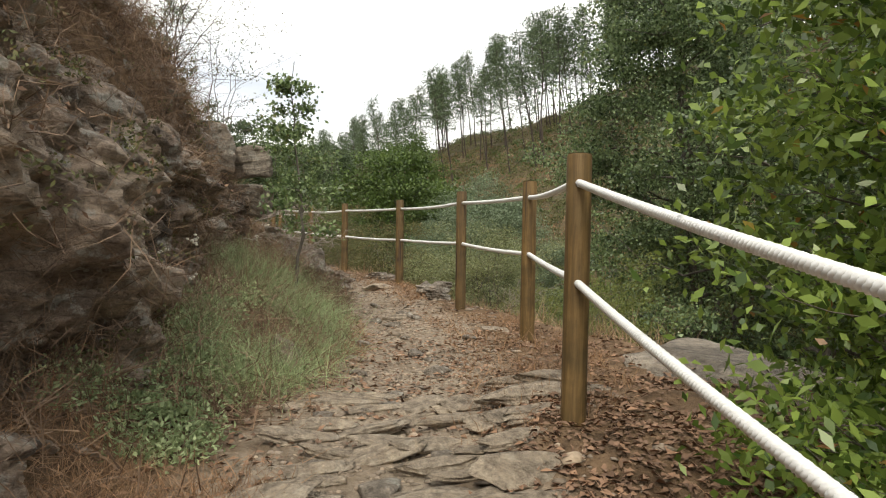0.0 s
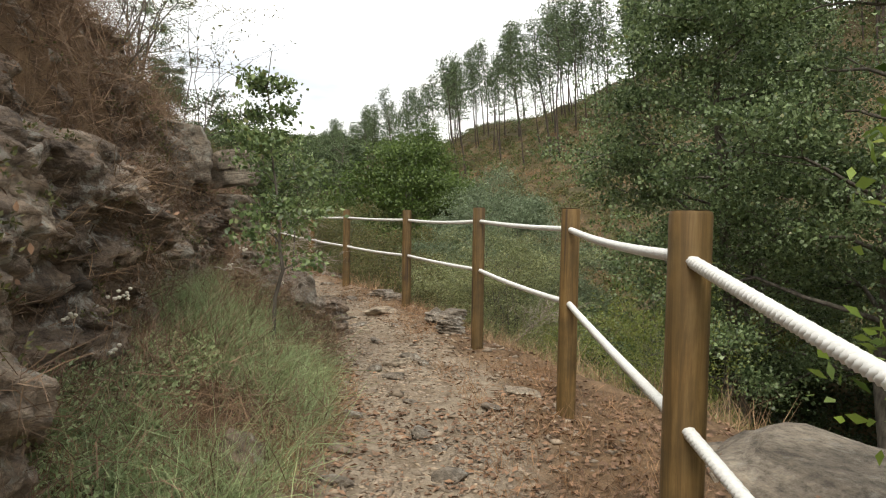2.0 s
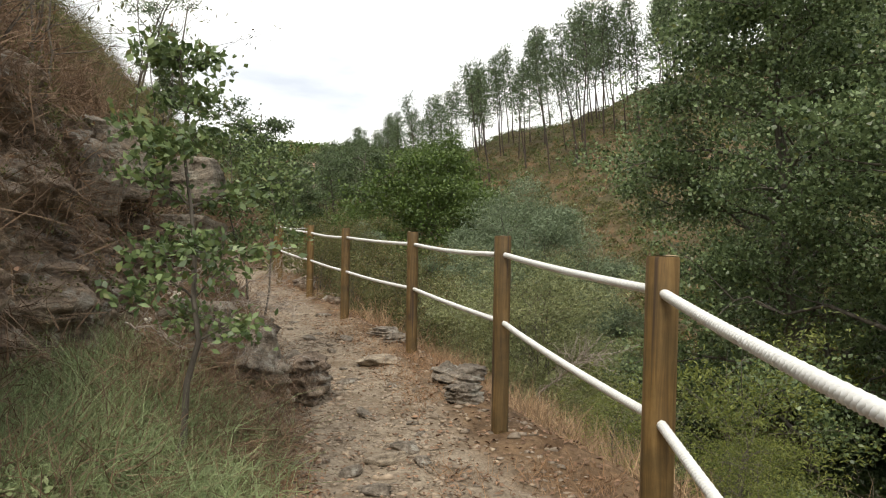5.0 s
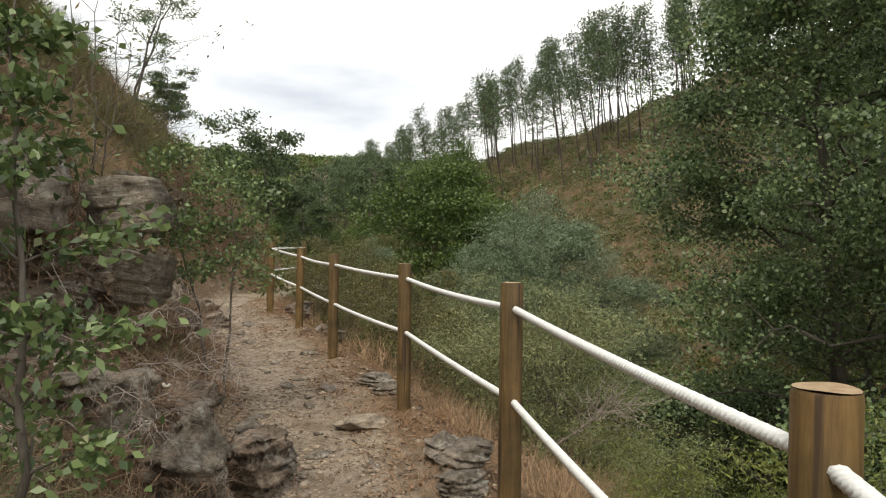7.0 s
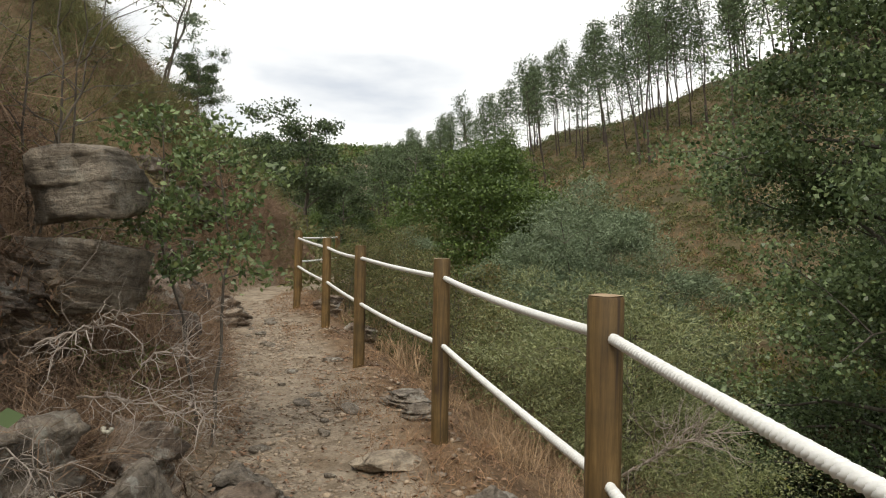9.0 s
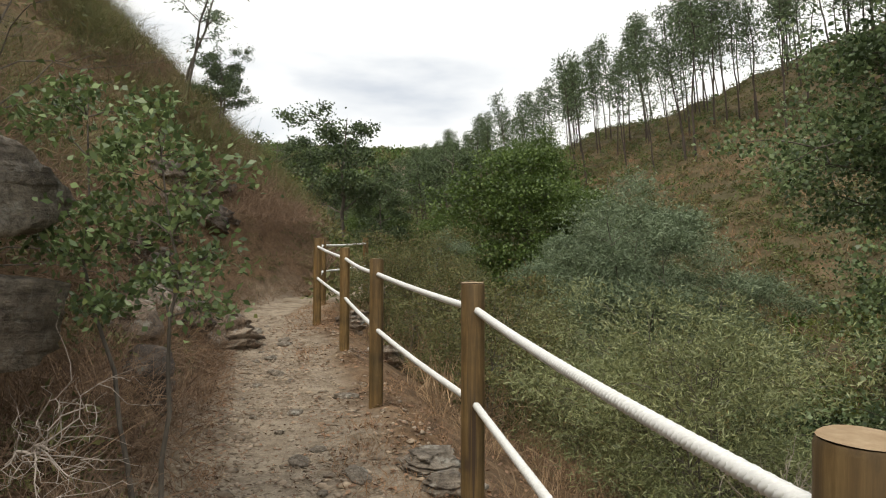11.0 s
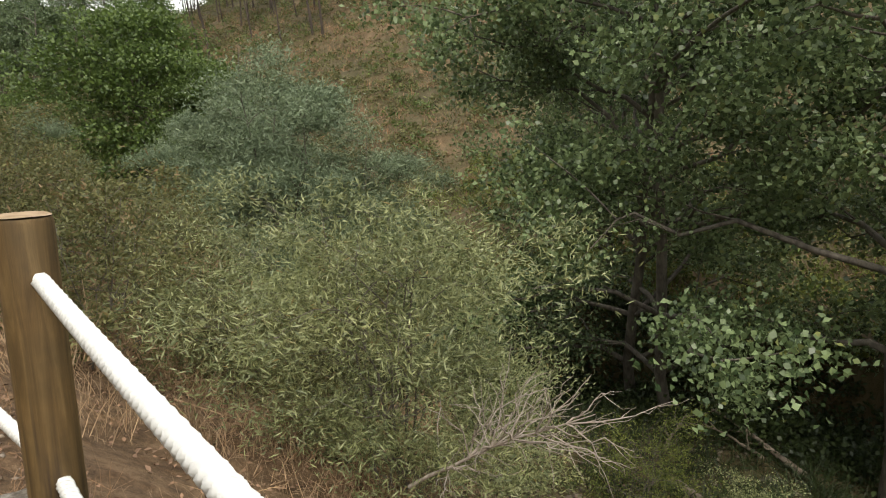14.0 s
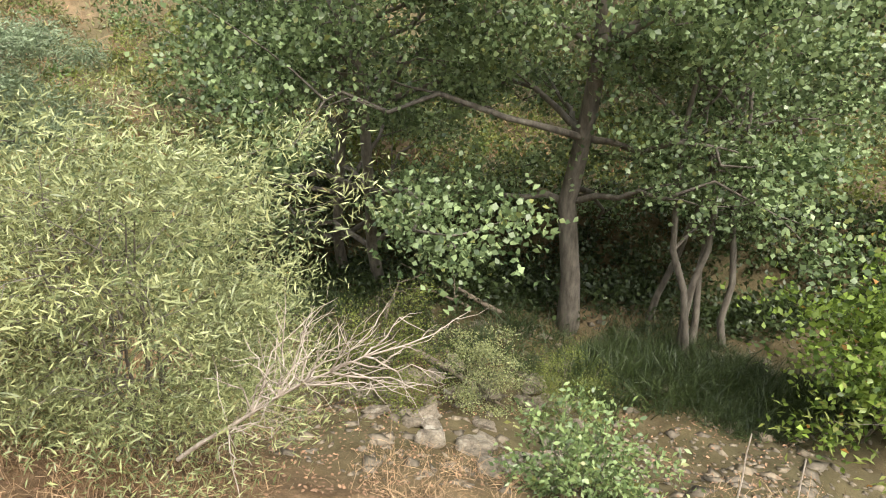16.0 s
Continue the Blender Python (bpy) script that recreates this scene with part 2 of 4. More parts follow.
def soil_material():
    m, n, l, b = shader("trodden_soil_and_litter")
    c = coords(n)
    trod = n.new("ShaderNodeAttribute")
    trod.attribute_name = "trodden"
    wild = n.new("ShaderNodeAttribute")
    wild.attribute_name = "hillside"
    big = noise_node(n, l, c, 1.1, 6, 0.65)
    mid = noise_node(n, l, c, 7.0, 6, 0.7)
    fine = noise_node(n, l, c, 55.0, 6, 0.75)
    path_c = ramp(n, l, mid, [(0.28, (0.17, 0.132, 0.095)), (0.5, (0.29, 0.238, 0.178)), (0.72, (0.40, 0.34, 0.265))])
    litter = ramp(n, l, mid, [(0.28, (0.07, 0.047, 0.030)), (0.5, (0.175, 0.115, 0.068)), (0.72, (0.285, 0.19, 0.115))])
    grit = ramp(n, l, big, [(0.35, (0.07, 0.057, 0.038)), (0.55, (0.15, 0.12, 0.082)), (0.75, (0.21, 0.165, 0.115))])
    far_big = noise_node(n, l, c, 0.16, 7, 0.7)
    hill_c = ramp(n, l, far_big, [(0.32, (0.04, 0.045, 0.02)), (0.45, (0.08, 0.07, 0.03)), (0.55, (0.115, 0.085, 0.043)), (0.70, (0.20, 0.132, 0.08))])
    hill_f = noise_node(n, l, c, 1.6, 7, 0.75)
    hill_c = mixed(n, l, 1.0, hill_c, ramp(n, l, hill_f, [(0.3, (0.5, 0.55, 0.45)), (0.7, (1.3, 1.25, 1.2))]), "MULTIPLY")
    col = mixed(n, l, trod.outputs["Fac"], litter, path_c)
    col = mixed(n, l, wild.outputs["Fac"], col, mixed(n, l, 0.35, hill_c, grit))
    col = mixed(n, l, 1.0, col, ramp(n, l, fine, [(0.25, (0.55, 0.53, 0.5)), (0.5, (1, 1, 1)), (0.75, (1.3, 1.28, 1.25))]), "MULTIPLY")
    col = mixed(n, l, 1.0, col, ramp(n, l, noise_node(n, l, c, 2.6, 5, 0.7), [(0.32, (0.66, 0.60, 0.54)), (0.5, (1, 1, 1)), (0.68, (1.14, 1.12, 1.08))]), "MULTIPLY")
    l.new(col, b.inputs["Base Color"])
    b.inputs["Roughness"].default_value = 0.95
    b.inputs["Specular IOR Level"].default_value = 0.2
    bump(n, l, b, mixed(n, l, 0.5, mid, fine), 1.0, 0.025)
    return m


def post_material():
    m, n, l, b = shader("treated_pine")
    c = coords(n)
    info = n.new("ShaderNodeObjectInfo")
    grain = noise_node(n, l, mapped(n, l, c, (14, 14, 0.9)), 3.0, 7, 0.7, 0.6)
    col = ramp(n, l, grain, [(0.28, (0.068, 0.040, 0.013)), (0.5, (0.155, 0.096, 0.034)), (0.72, (0.25, 0.166, 0.070))])
    blot = noise_node(n, l, c, 5.0, 4)
    col = mixed(n, l, 1.0, col, ramp(n, l, blot, [(0.35, (0.62, 0.64, 0.60)), (0.65, (1.12, 1.08, 1.0))]), "MULTIPLY")
    col = mixed(n, l, 1.0, col, ramp(n, l, info.outputs["Random"], [(0, (0.82, 0.82, 0.84)), (1, (1.15, 1.12, 1.05))]), "MULTIPLY")
    crack = noise_node(n, l, mapped(n, l, c, (30, 30, 0.7)), 1.0, 3, 0.5)
    col = mixed(n, l, ramp(n, l, crack, [(0.66, (0, 0, 0)), (0.72, (0.8, 0.8, 0.8))]), col, (0.035, 0.02, 0.012))
    knot = n.new("ShaderNodeTexVoronoi")
    knot.inputs["Scale"].default_value = 7.0
    l.new(mapped(n, l, c, (1.0, 1.0, 0.55)), knot.inputs["Vector"])
    col = mixed(n, l, ramp(n, l, knot.outputs["Distance"], [(0.06, (0.85, 0.85, 0.85)), (0.16, (0, 0, 0))]), col, (0.05, 0.028, 0.014))
    l.new(col, b.inputs["Base Color"])
    b.inputs["Roughness"].default_value = 0.7
    bump(n, l, b, grain, 0.5, 0.004)
    return m


M_SOIL = soil_material()
M_POST = post_material()
M_POST_END = plain_material("sawn_pine_end", (0.26, 0.17, 0.09), (0.42, 0.31, 0.19), 40, 0.8)
M_ROPE = plain_material("white_rope", (0.70, 0.70, 0.68), (0.86, 0.86, 0.84), 60, 0.6, (1, 1, 1), 0.3, 0.002)
M_ROCK = rock_material("brown_schist", (0.27, 0.205, 0.155), (0.47, 0.385, 0.30), (0.035, 0.027, 0.021), 0.6, 10, 0.3)
M_CRAG = rock_material("dark_weathered_schist", (0.085, 0.066, 0.052), (0.19, 0.15, 0.12), (0.025, 0.02, 0.016), 0.3, 10, 0.35)
M_SLAB = rock_material("grey_schist", (0.27, 0.23, 0.182), (0.40, 0.35, 0.285), (0.11, 0.09, 0.07), 0.3, 20, 0.08)
M_LEDGE = rock_material("worn_path_schist", (0.45, 0.375, 0.285), (0.59, 0.505, 0.405), (0.20, 0.16, 0.12), 0.2, 26, 0.1)
M_STONE = rock_material("pale_loose_stone", (0.27, 0.23, 0.185), (0.42, 0.37, 0.31), (0.12, 0.10, 0.08), 0.6, 6, 0.25)
M_GRAVEL = plain_material("stream_gravel", (0.09, 0.075, 0.055), (0.21, 0.175, 0.135), 25, 0.9, island=True)
M_PEBBLE = plain_material("pebbles", (0.19, 0.148, 0.108), (0.40, 0.325, 0.25), 25, 0.9, island=True)
M_LITTER = plain_material("fallen_leaves", (0.15, 0.085, 0.05), (0.32, 0.20, 0.13), 12, 0.85, island=True)
M_DRY = plain_material("dry_grass", (0.26, 0.17, 0.095), (0.42, 0.30, 0.19), 8, 0.85, island=True)
M_RUST = plain_material("rusty_dry_grass", (0.24, 0.135, 0.07), (0.40, 0.255, 0.15), 8, 0.85, island=True)
M_BROWN = plain_material("dead_brush", (0.13, 0.085, 0.056), (0.31, 0.21, 0.14), 8, 0.9, island=True)
M_TWIG = plain_material("bleached_twig", (0.26, 0.215, 0.18), (0.46, 0.40, 0.345), 20, 0.85)
M_BARK = plain_material("grey_brown_bark", (0.05, 0.042, 0.033), (0.19, 0.165, 0.135), 14, 0.9, (1, 1, 0.3), 0.9, 0.02)
M_PINEBARK = plain_material("dark_pine_bark", (0.03, 0.024, 0.02), (0.10, 0.075, 0.058), 4, 0.95, (1, 1, 0.3), 0.9, 0.03)
M_DEADWOOD = plain_material("weathered_deadwood", (0.13, 0.10, 0.075), (0.27, 0.22, 0.17), 12, 0.9, (1, 1, 0.3), 0.7, 0.01)
M_ALDER = leaf_material("alder_leaves", (0.030, 0.056, 0.020), (0.190, 0.248, 0.122), (0.24, 0.26, 0.09), 0.04, 0.40, 0.36)
M_LAUREL = leaf_material("glossy_shrub_leaves", (0.035, 0.072, 0.012), (0.21, 0.285, 0.06), (0.36, 0.17, 0.04), 0.02, 0.38, 0.35)
M_WILLOW = leaf_material("willow_leaves", (0.078, 0.100, 0.040), (0.265, 0.280, 0.140), (0.30, 0.22, 0.09), 0.015, 0.48)
M_GREY = leaf_material("grey_green_leaves", (0.085, 0.118, 0.072), (0.18, 0.225, 0.142), None, 0.03, 0.6)
M_DARK = leaf_material("dark_green_leaves", (0.036, 0.065, 0.014), (0.095, 0.14, 0.032), None, 0.03, 0.55)
M_PINE = leaf_material("pine_needles", (0.036, 0.058, 0.028), (0.095, 0.13, 0.058), None, 0.03, 0.6, 0.15)
M_OAK = leaf_material("young_oak_leaves", (0.055, 0.09, 0.035), (0.165, 0.22, 0.09), (0.20, 0.21, 0.07), 0.06, 0.45)
M_BROOM = leaf_material("broom_stems", (0.15, 0.195, 0.09), (0.31, 0.365, 0.20), None, 0.03, 0.7)
M_OLIVE = leaf_material("olive_brush", (0.058, 0.066, 0.024), (0.145, 0.142, 0.055), (0.22, 0.145, 0.07), 0.10, 0.7)
M_FLOWER = plain_material("white_flower_heads", (0.55, 0.50, 0.40), (0.75, 0.72, 0.62), 30, 0.8)
# sedge green, darkened so that the colour holds the shade under the alders
M_SHADED_SEDGE = leaf_material("shade_toned_sedge", (0.016, 0.028, 0.009), (0.042, 0.060, 0.018), None, 0.03, 0.5)
M_YELLOW = leaf_material("yellow_green_undergrowth", (0.08, 0.105, 0.022), (0.175, 0.195, 0.05), None, 0.03, 0.6, 0.4)


# ---------------------------------------------------------------- mesh tools
def mesh_of(name, verts, faces, material, smooth_faces=False):
    """One mesh from an array of places and an array of equal-sided faces."""
    verts, faces = np.asarray(verts, np.float32), np.asarray(faces, np.int32)
    me = bpy.data.meshes.new(name)
    me.vertices.add(len(verts))
    me.vertices.foreach_set("co", verts.ravel())
    me.loops.add(faces.size)
    me.loops.foreach_set("vertex_index", faces.ravel())
    me.polygons.add(len(faces))
    me.polygons.foreach_set("loop_start", np.arange(0, faces.size, faces.shape[1], dtype=np.int32))
    if smooth_faces:
        me.polygons.foreach_set("use_smooth", np.ones(len(faces), bool))
    me.update(calc_edges=True)
    me.materials.append(material)
    return me


def thing(name, me, at=(0, 0, 0), label="", category="", group="", kind=""):
    ob = new(name, me)
    ob.location = at
    return tagged(ob, label, category, group, kind)


def piece(name, me, parent, label=""):
    ob = new(name, me)
    ob.parent = parent
    if label:
        ob["label"] = label
    return ob


def unit(v):
    return v / np.maximum(np.linalg.norm(v, axis=-1, keepdims=True), 1e-9)


def leaves(at, length, width, way=None, spread=1.0, fold=0.25, up=0.4, r=rng):
    """Folded diamond leaves: arrays of corners and quads. way: where they point, mixed with chance by spread."""
    k = len(at)
    aim = r.normal(size=(k, 3))
    if way is not None:
        aim = aim * spread + way
    aim = unit(aim)
    side = r.normal(size=(k, 3)) + np.array([0, 0, 0.0])
    norm = unit(np.cross(aim, side)) + np.array([0, 0, up])
    side = unit(np.cross(norm, aim))
    norm = unit(np.cross(aim, side))
    ln = (length * r.uniform(0.6, 1.25, k))[:, None]
    wd = (width * r.uniform(0.7, 1.2, k))[:, None]
    mid = at + aim * ln * 0.48 + norm * wd * fold
    v = np.stack([at, mid + side * wd * 0.5, at + aim * ln, mid - side * wd * 0.5], 1).reshape(-1, 3)
    return v, np.arange(4 * k).reshape(k, 4)


def merge(parts):
    vs, fs, n = [], [], 0
    for v, f in parts:
        vs.append(v)
        fs.append(np.asarray(f) + n)
        n += len(v)
    return np.concatenate(vs), np.concatenate(fs)


def tube(points, radii, sides=6):
    """A tapered tube along points, closed at its tip."""
    p, rad = np.asarray(points, float), np.asarray(radii, float)
    d = unit(np.gradient(p, axis=0))
    ref = np.where(np.abs(d[:, 2:3]) > 0.9, np.array([[1.0, 0, 0]]), np.array([[0, 0, 1.0]]))
    a = unit(np.cross(d, ref))
    b = np.cross(d, a)
    ang = np.arange(sides) * 2 * np.pi / sides
    ring = a[:, None] * np.cos(ang)[None, :, None] + b[:, None] * np.sin(ang)[None, :, None]
    v = (p[:, None] + ring * rad[:, None, None]).reshape(-1, 3)
    i = np.arange(len(p) - 1)[:, None] * sides
    j = np.arange(sides)[None]
    k = (j + 1) % sides
    f = np.stack([i + j, i + k, i + sides + k, i + sides + j], -1).reshape(-1, 4)
    return v, f


def bent(a, b, wobble, k, r, rise=0.0):
    t = np.linspace(0, 1, k)[:, None]
    p = np.asarray(a)[None] * (1 - t) + np.asarray(b)[None] * t
    p = p + np.cumsum(r.normal(size=(k, 3)), 0) * wobble / np.sqrt(k) * (t * (1.3 - t) * 2)
    p[:, 2] += (rise * t * (1 - t) * 4)[:, 0]
    return p


def woody(r, height, crown_from, spread, limbs, leaf_n, leaf, trunk_r, lean=(0, 0), clump=0.45, stems=1, top=0.35, droop=0.0):
    """A tree or shrub: trunk and limbs, and leaf clumps round the ends of the limbs. Returns two pairs of arrays."""
    wood, ends, out = [], [], []
    for st in range(stems):
        off = np.array([0.0, 0.0, 0.0]) if stems == 1 else np.r_[r.normal(size=2) * 0.12 * spread, 0]
        tilt = np.r_[np.array(lean) + (r.normal(size=2) * 0.30 * spread if stems > 1 else 0), height * r.uniform(0.8, 1.0)]
        trunk = bent(off + np.array([0, 0, -0.15]), off * 0.4 + tilt, 0.06 * height, 12, r)
        tr = trunk_r * (0.75 if stems > 1 else 1.0) * np.linspace(1, 0.14, 12) * np.r_[1.25, np.ones(11)]
        wood.append(tube(trunk, tr, 8))
        for i in range(limbs):
            t = crown_from + (1 - crown_from) * (i + r.uniform(0, 1)) / limbs
            base = trunk[int(t * 11)]
            ang = i * 2.4 + r.uniform(-0.5, 0.5)
            reach = spread * (1.0 - (1 - top) * max(0.0, (t - 0.4) / 0.6)) * r.uniform(0.55, 1.1)
            end = base + np.array([math.cos(ang) * reach, math.sin(ang) * reach, reach * r.uniform(0.05, 0.6) - droop * reach])
            limb = bent(base, end, 0.16 * reach, 8, r, 0.10 * reach)
            wood.append(tube(limb, trunk_r * 0.38 * (1.1 - 0.6 * t) * np.linspace(1, 0.12, 8), 5))
            for q in range(4):
                b0 = limb[2 + q + (q > 2)]
                a2 = ang + r.uniform(-1.4, 1.4)
                rr = reach * r.uniform(0.2, 0.45)
                e2 = b0 + np.array([math.cos(a2) * rr, math.sin(a2) * rr, rr * r.uniform(-0.2, 0.7)])
                tw = bent(b0, e2, 0.15 * rr, 5, r)
                wood.append(tube(tw, trunk_r * 0.10 * np.linspace(1, 0.2, 5), 4))
                ends += [tw[2], tw[4]]
                out += [np.array([math.cos(ang), math.sin(ang), 0.3])] * 2
            ends.append(limb[-1])
            out.append(np.array([math.cos(ang), math.sin(ang), 0.3]))
    ends, out = np.array(ends), np.array(out)
    pick = r.integers(0, len(ends), leaf_n)
    size = r.uniform(0.5, 1.3, len(ends)) * clump
    blob = np.clip(r.normal(size=(leaf_n, 3)), -1.7, 1.7) * np.array([1, 1, 0.6]) * size[pick][:, None] * 0.55
    at = ends[pick] + blob
    lv = leaves(at, leaf[0], leaf[1], out[pick] * 0.8, 1.0, up=0.7, r=r)
    return merge(wood), lv


def plant(name, wood, leaf, bark, leaf_mat, at, label, category, group="", crown="crown"):
    root = tagged(new(name), label, category, group)
    root.location = at
    piece("trunk", mesh_of("trunk", *wood, bark, True), root)
    piece(crown, mesh_of(crown, *leaf, leaf_mat), root)
    return root


def rock(seed, size, rough=0.22, layers=5.0, detail=4, flat=0.0, boxy=0.5, cuts=16):
    """A bedded stone with ledges and broken corners."""
    bm = bmesh.new()
    bmesh.ops.create_icosphere(bm, subdivisions=detail, radius=1.0)
    p = np.array([v.co[:] for v in bm.verts])
    f = np.array([[v.index for v in fc.verts] for fc in bm.faces])
    bm.free()
    m = np.max(np.abs(p), axis=1, keepdims=True)
    p = p * (1 - boxy) + boxy * p / m * 0.85
    cut_r = np.random.default_rng(seed + 900)
    for _ in range(cuts):
        nv = unit(cut_r.normal(size=3) * np.array([1, 1, 0.7]))
        p = p - np.clip(p @ nv - cut_r.uniform(0.5, 0.85), 0, None)[:, None] * nv * 0.95
    q = p * 1.3 + seed * 7.31
    wob = fbm(q[:, 0], q[:, 1], q[:, 2], seed, 4)
    p = p * (1 + rough * 0.8 * wob)[:, None] * (1 + 0.05 * fbm(q[:, 0] * 5, q[:, 1] * 5, q[:, 2] * 5, seed, 3))[:, None]
    lz = p[:, 2] * layers + 0.6 * fbm(q[:, 0], q[:, 1], 0, seed + 5, 2)
    step = np.floor(lz) + smooth((lz - np.floor(lz)) * 2.2 - 0.6)
    cut = lattice(np.floor(lz).astype(np.int64), np.int64(seed), np.int64(1), 3) - 0.5
    p[:, :2] *= (1 + rough * 0.9 * cut)[:, None]
    p[:, 2] = p[:, 2] * 0.5 + 0.5 * step / layers
    sector = np.floor(np.arctan2(p[:, 1], p[:, 0]) * 1.6 + 0.5 * np.floor(lz))
    p[:, :2] *= (1 + rough * 0.55 * (lattice(np.floor(lz).astype(np.int64), sector.astype(np.int64), np.int64(2), seed) - 0.5))[:, None]
    if flat:
        p[:, 2] = np.minimum(p[:, 2], flat + 0.06 * wob)
    return p * np.array(size), f


# ---------------------------------------------------------------- ground
def spaced(points):
    out = [points[0][0]]
    for (a, step_a), (b, step_b) in zip(points, points[1:]):
        x = a
        while x < b - 1e-6:
            t = (x - a) / (b - a)
            x += step_a * (step_b / step_a) ** t
            out.append(min(x, b))
    return np.unique(np.round(out, 4))


gx = spaced([(-1500, 200), (-150, 12), (-30, 1.2), (-6, 0.14), (-3, 0.06), (2.0, 0.06), (4, 0.14), (14, 0.35), (60, 3), (200, 15), (1500, 200)])
gy = spaced([(-1500, 200), (-100, 15), (-8, 0.6), (0.5, 0.08), (1.2, 0.055), (9, 0.06), (16, 0.14), (30, 0.45), (120, 4), (250, 15), (1800, 200)])
GX, GY = np.meshgrid(gx, gy)
GZ = terrain(GX, GY)
nx, ny = len(gx), len(gy)
ii = (np.arange(ny - 1)[:, None] * nx + np.arange(nx - 1)[None]).ravel()
ground_me = mesh_of("ground", np.stack([GX, GY, GZ], -1).reshape(-1, 3), np.stack([ii, ii + 1, ii + nx + 1, ii + nx], -1), M_SOIL, True)
GR = beside(GX, GY)
edge = 0.25 * fbm(GX * 1.7, GY * 1.7, 0, 71, 4)
halfw = np.interp(GY, [-2, 2, 5, 9, 14], [0.7, 0.52, 0.50, 0.55, 0.6])
trodden = 1 - smooth((np.abs(GR + 0.80) + edge - halfw) / 0.30)
hillside = np.maximum(smooth((GR - 2.2) / 2.0), smooth((-GR - 4.0) / 2.5))
for key, val in (("trodden", trodden), ("hillside", hillside)):
    ground_me.attributes.new(key, "FLOAT", "POINT").data.foreach_set("value", val.astype(np.float32).ravel())
thing("ground", ground_me, label="stony trodden earth path through a dry brushy valley", category="ground", kind="structure")

# ---------------------------------------------------------------- fence
POSTS = [(1.25, 0.50, 0.42, 1.49), (0.915, 2.56, 0.78, 1.905), (0.70, 4.60, 0.86, 2.02), (0.01, 6.39, 0.97, 2.12), (-1.02, 8.30, 1.12, 2.19),
         (-2.26, 9.95, 1.25, 2.27), (-3.42, 11.65, 1.32, 2.36), (-4.60, 13.12, 1.42, 2.49), (-5.45, 14.75, 1.50, 2.52), (-5.55, 16.5, 1.58, 2.58)]


def post_mesh(seed, height):
    r = np.random.default_rng(seed)
    k, rows = 20, []
    zs = [-0.3, 0.0, 0.25, 0.5, 0.75, height - 0.012, height - 0.003]
    rad = [0.053, 0.053, 0.053, 0.0525, 0.052, 0.052, 0.049]
    ang = np.arange(k) * 2 * np.pi / k
    for z, ra in zip(zs, rad):
        w = ra * (1 + 0.03 * vnoise(np.cos(ang) * 1.5 + seed, np.sin(ang) * 1.5, z * 1.2, seed))
        rows.append(np.stack([w * np.cos(ang), w * np.sin(ang), np.full(k, z)], -1))
    v = np.concatenate(rows)
    i = np.arange(len(zs) - 1)[:, None] * k
    j = np.arange(k)[None]
    f = np.stack([i + j, i + (j + 1) % k, i + k + (j + 1) % k, i + k + j], -1).reshape(-1, 4)
    return mesh_of("post", v, f, M_POST, True)


def cap_mesh(seed, height):
    bm = bmesh.new()
    bmesh.ops.create_circle(bm, cap_ends=True, segments=20, radius=0.0495)
    for v in bm.verts:
        v.co.z = height + 0.0015 * math.sin(seed + v.co.x * 60)
    me = bpy.data.meshes.new("post_top")
    bm.to_mesh(me)
    bm.free()
    me.materials.append(M_POST_END)
    return me


def rope_mesh(a, b, sag, radius=0.0165):
    """Three strands laid round one another, hanging between two holes."""
    a, b = np.array(a), np.array(b)
    length = np.linalg.norm(b - a)
    k = int(length / 0.0065)
    t = np.linspace(0, 1, k)
    line = a[None] * (1 - t[:, None]) + b[None] * t[:, None]
    line[:, 2] -= sag * 4 * t * (1 - t)
    d = unit(np.gradient(line, axis=0))
    sx = unit(np.cross(d, np.array([0, 0, 1.0])))
    sy = np.cross(sx, d)
    turn = t * length / 0.048 * 2 * np.pi
    parts = []
    for s in range(3):
        ph = turn + s * 2 * np.pi / 3
        p = line + radius * 0.46 * (sx * np.cos(ph)[:, None] + sy * np.sin(ph)[:, None])
        parts.append(tube(p, np.full(k, radius * 0.6), 6))
    return mesh_of("rope", *merge(parts), M_ROPE, True)


fence = tagged(new("rope_fence"), "round wooden posts with two thick white twisted ropes along the path", "fence")
for i, (x, y, z0, z1) in enumerate(POSTS):
    p = piece("post", post_mesh(11 + i, z1 - z0), fence, "round brown treated pine post with grain and cracks")
    p.location = (x, y, z0)
    p.rotation_euler = (0.012 * math.sin(i * 2.1), 0.012 * math.cos(i * 1.7), i * 1.3)
    c = piece("post_top", cap_mesh(i, z1 - z0), p, "pale sawn end grain")
    if i:
        x0, y0, za, zb = POSTS[i - 1]
        for low in (0.115, 0.525):
            sag = (0.016 if low < 0.2 else 0.012) * (0.9 + 0.3 * math.sin(i * 3.3 + low * 9))
            low0 = low if i > 1 else low * 0.75
            piece("rope", rope_mesh((x0, y0, zb - low0), (x, y, z1 - low), sag), fence, "thick white twisted rope")

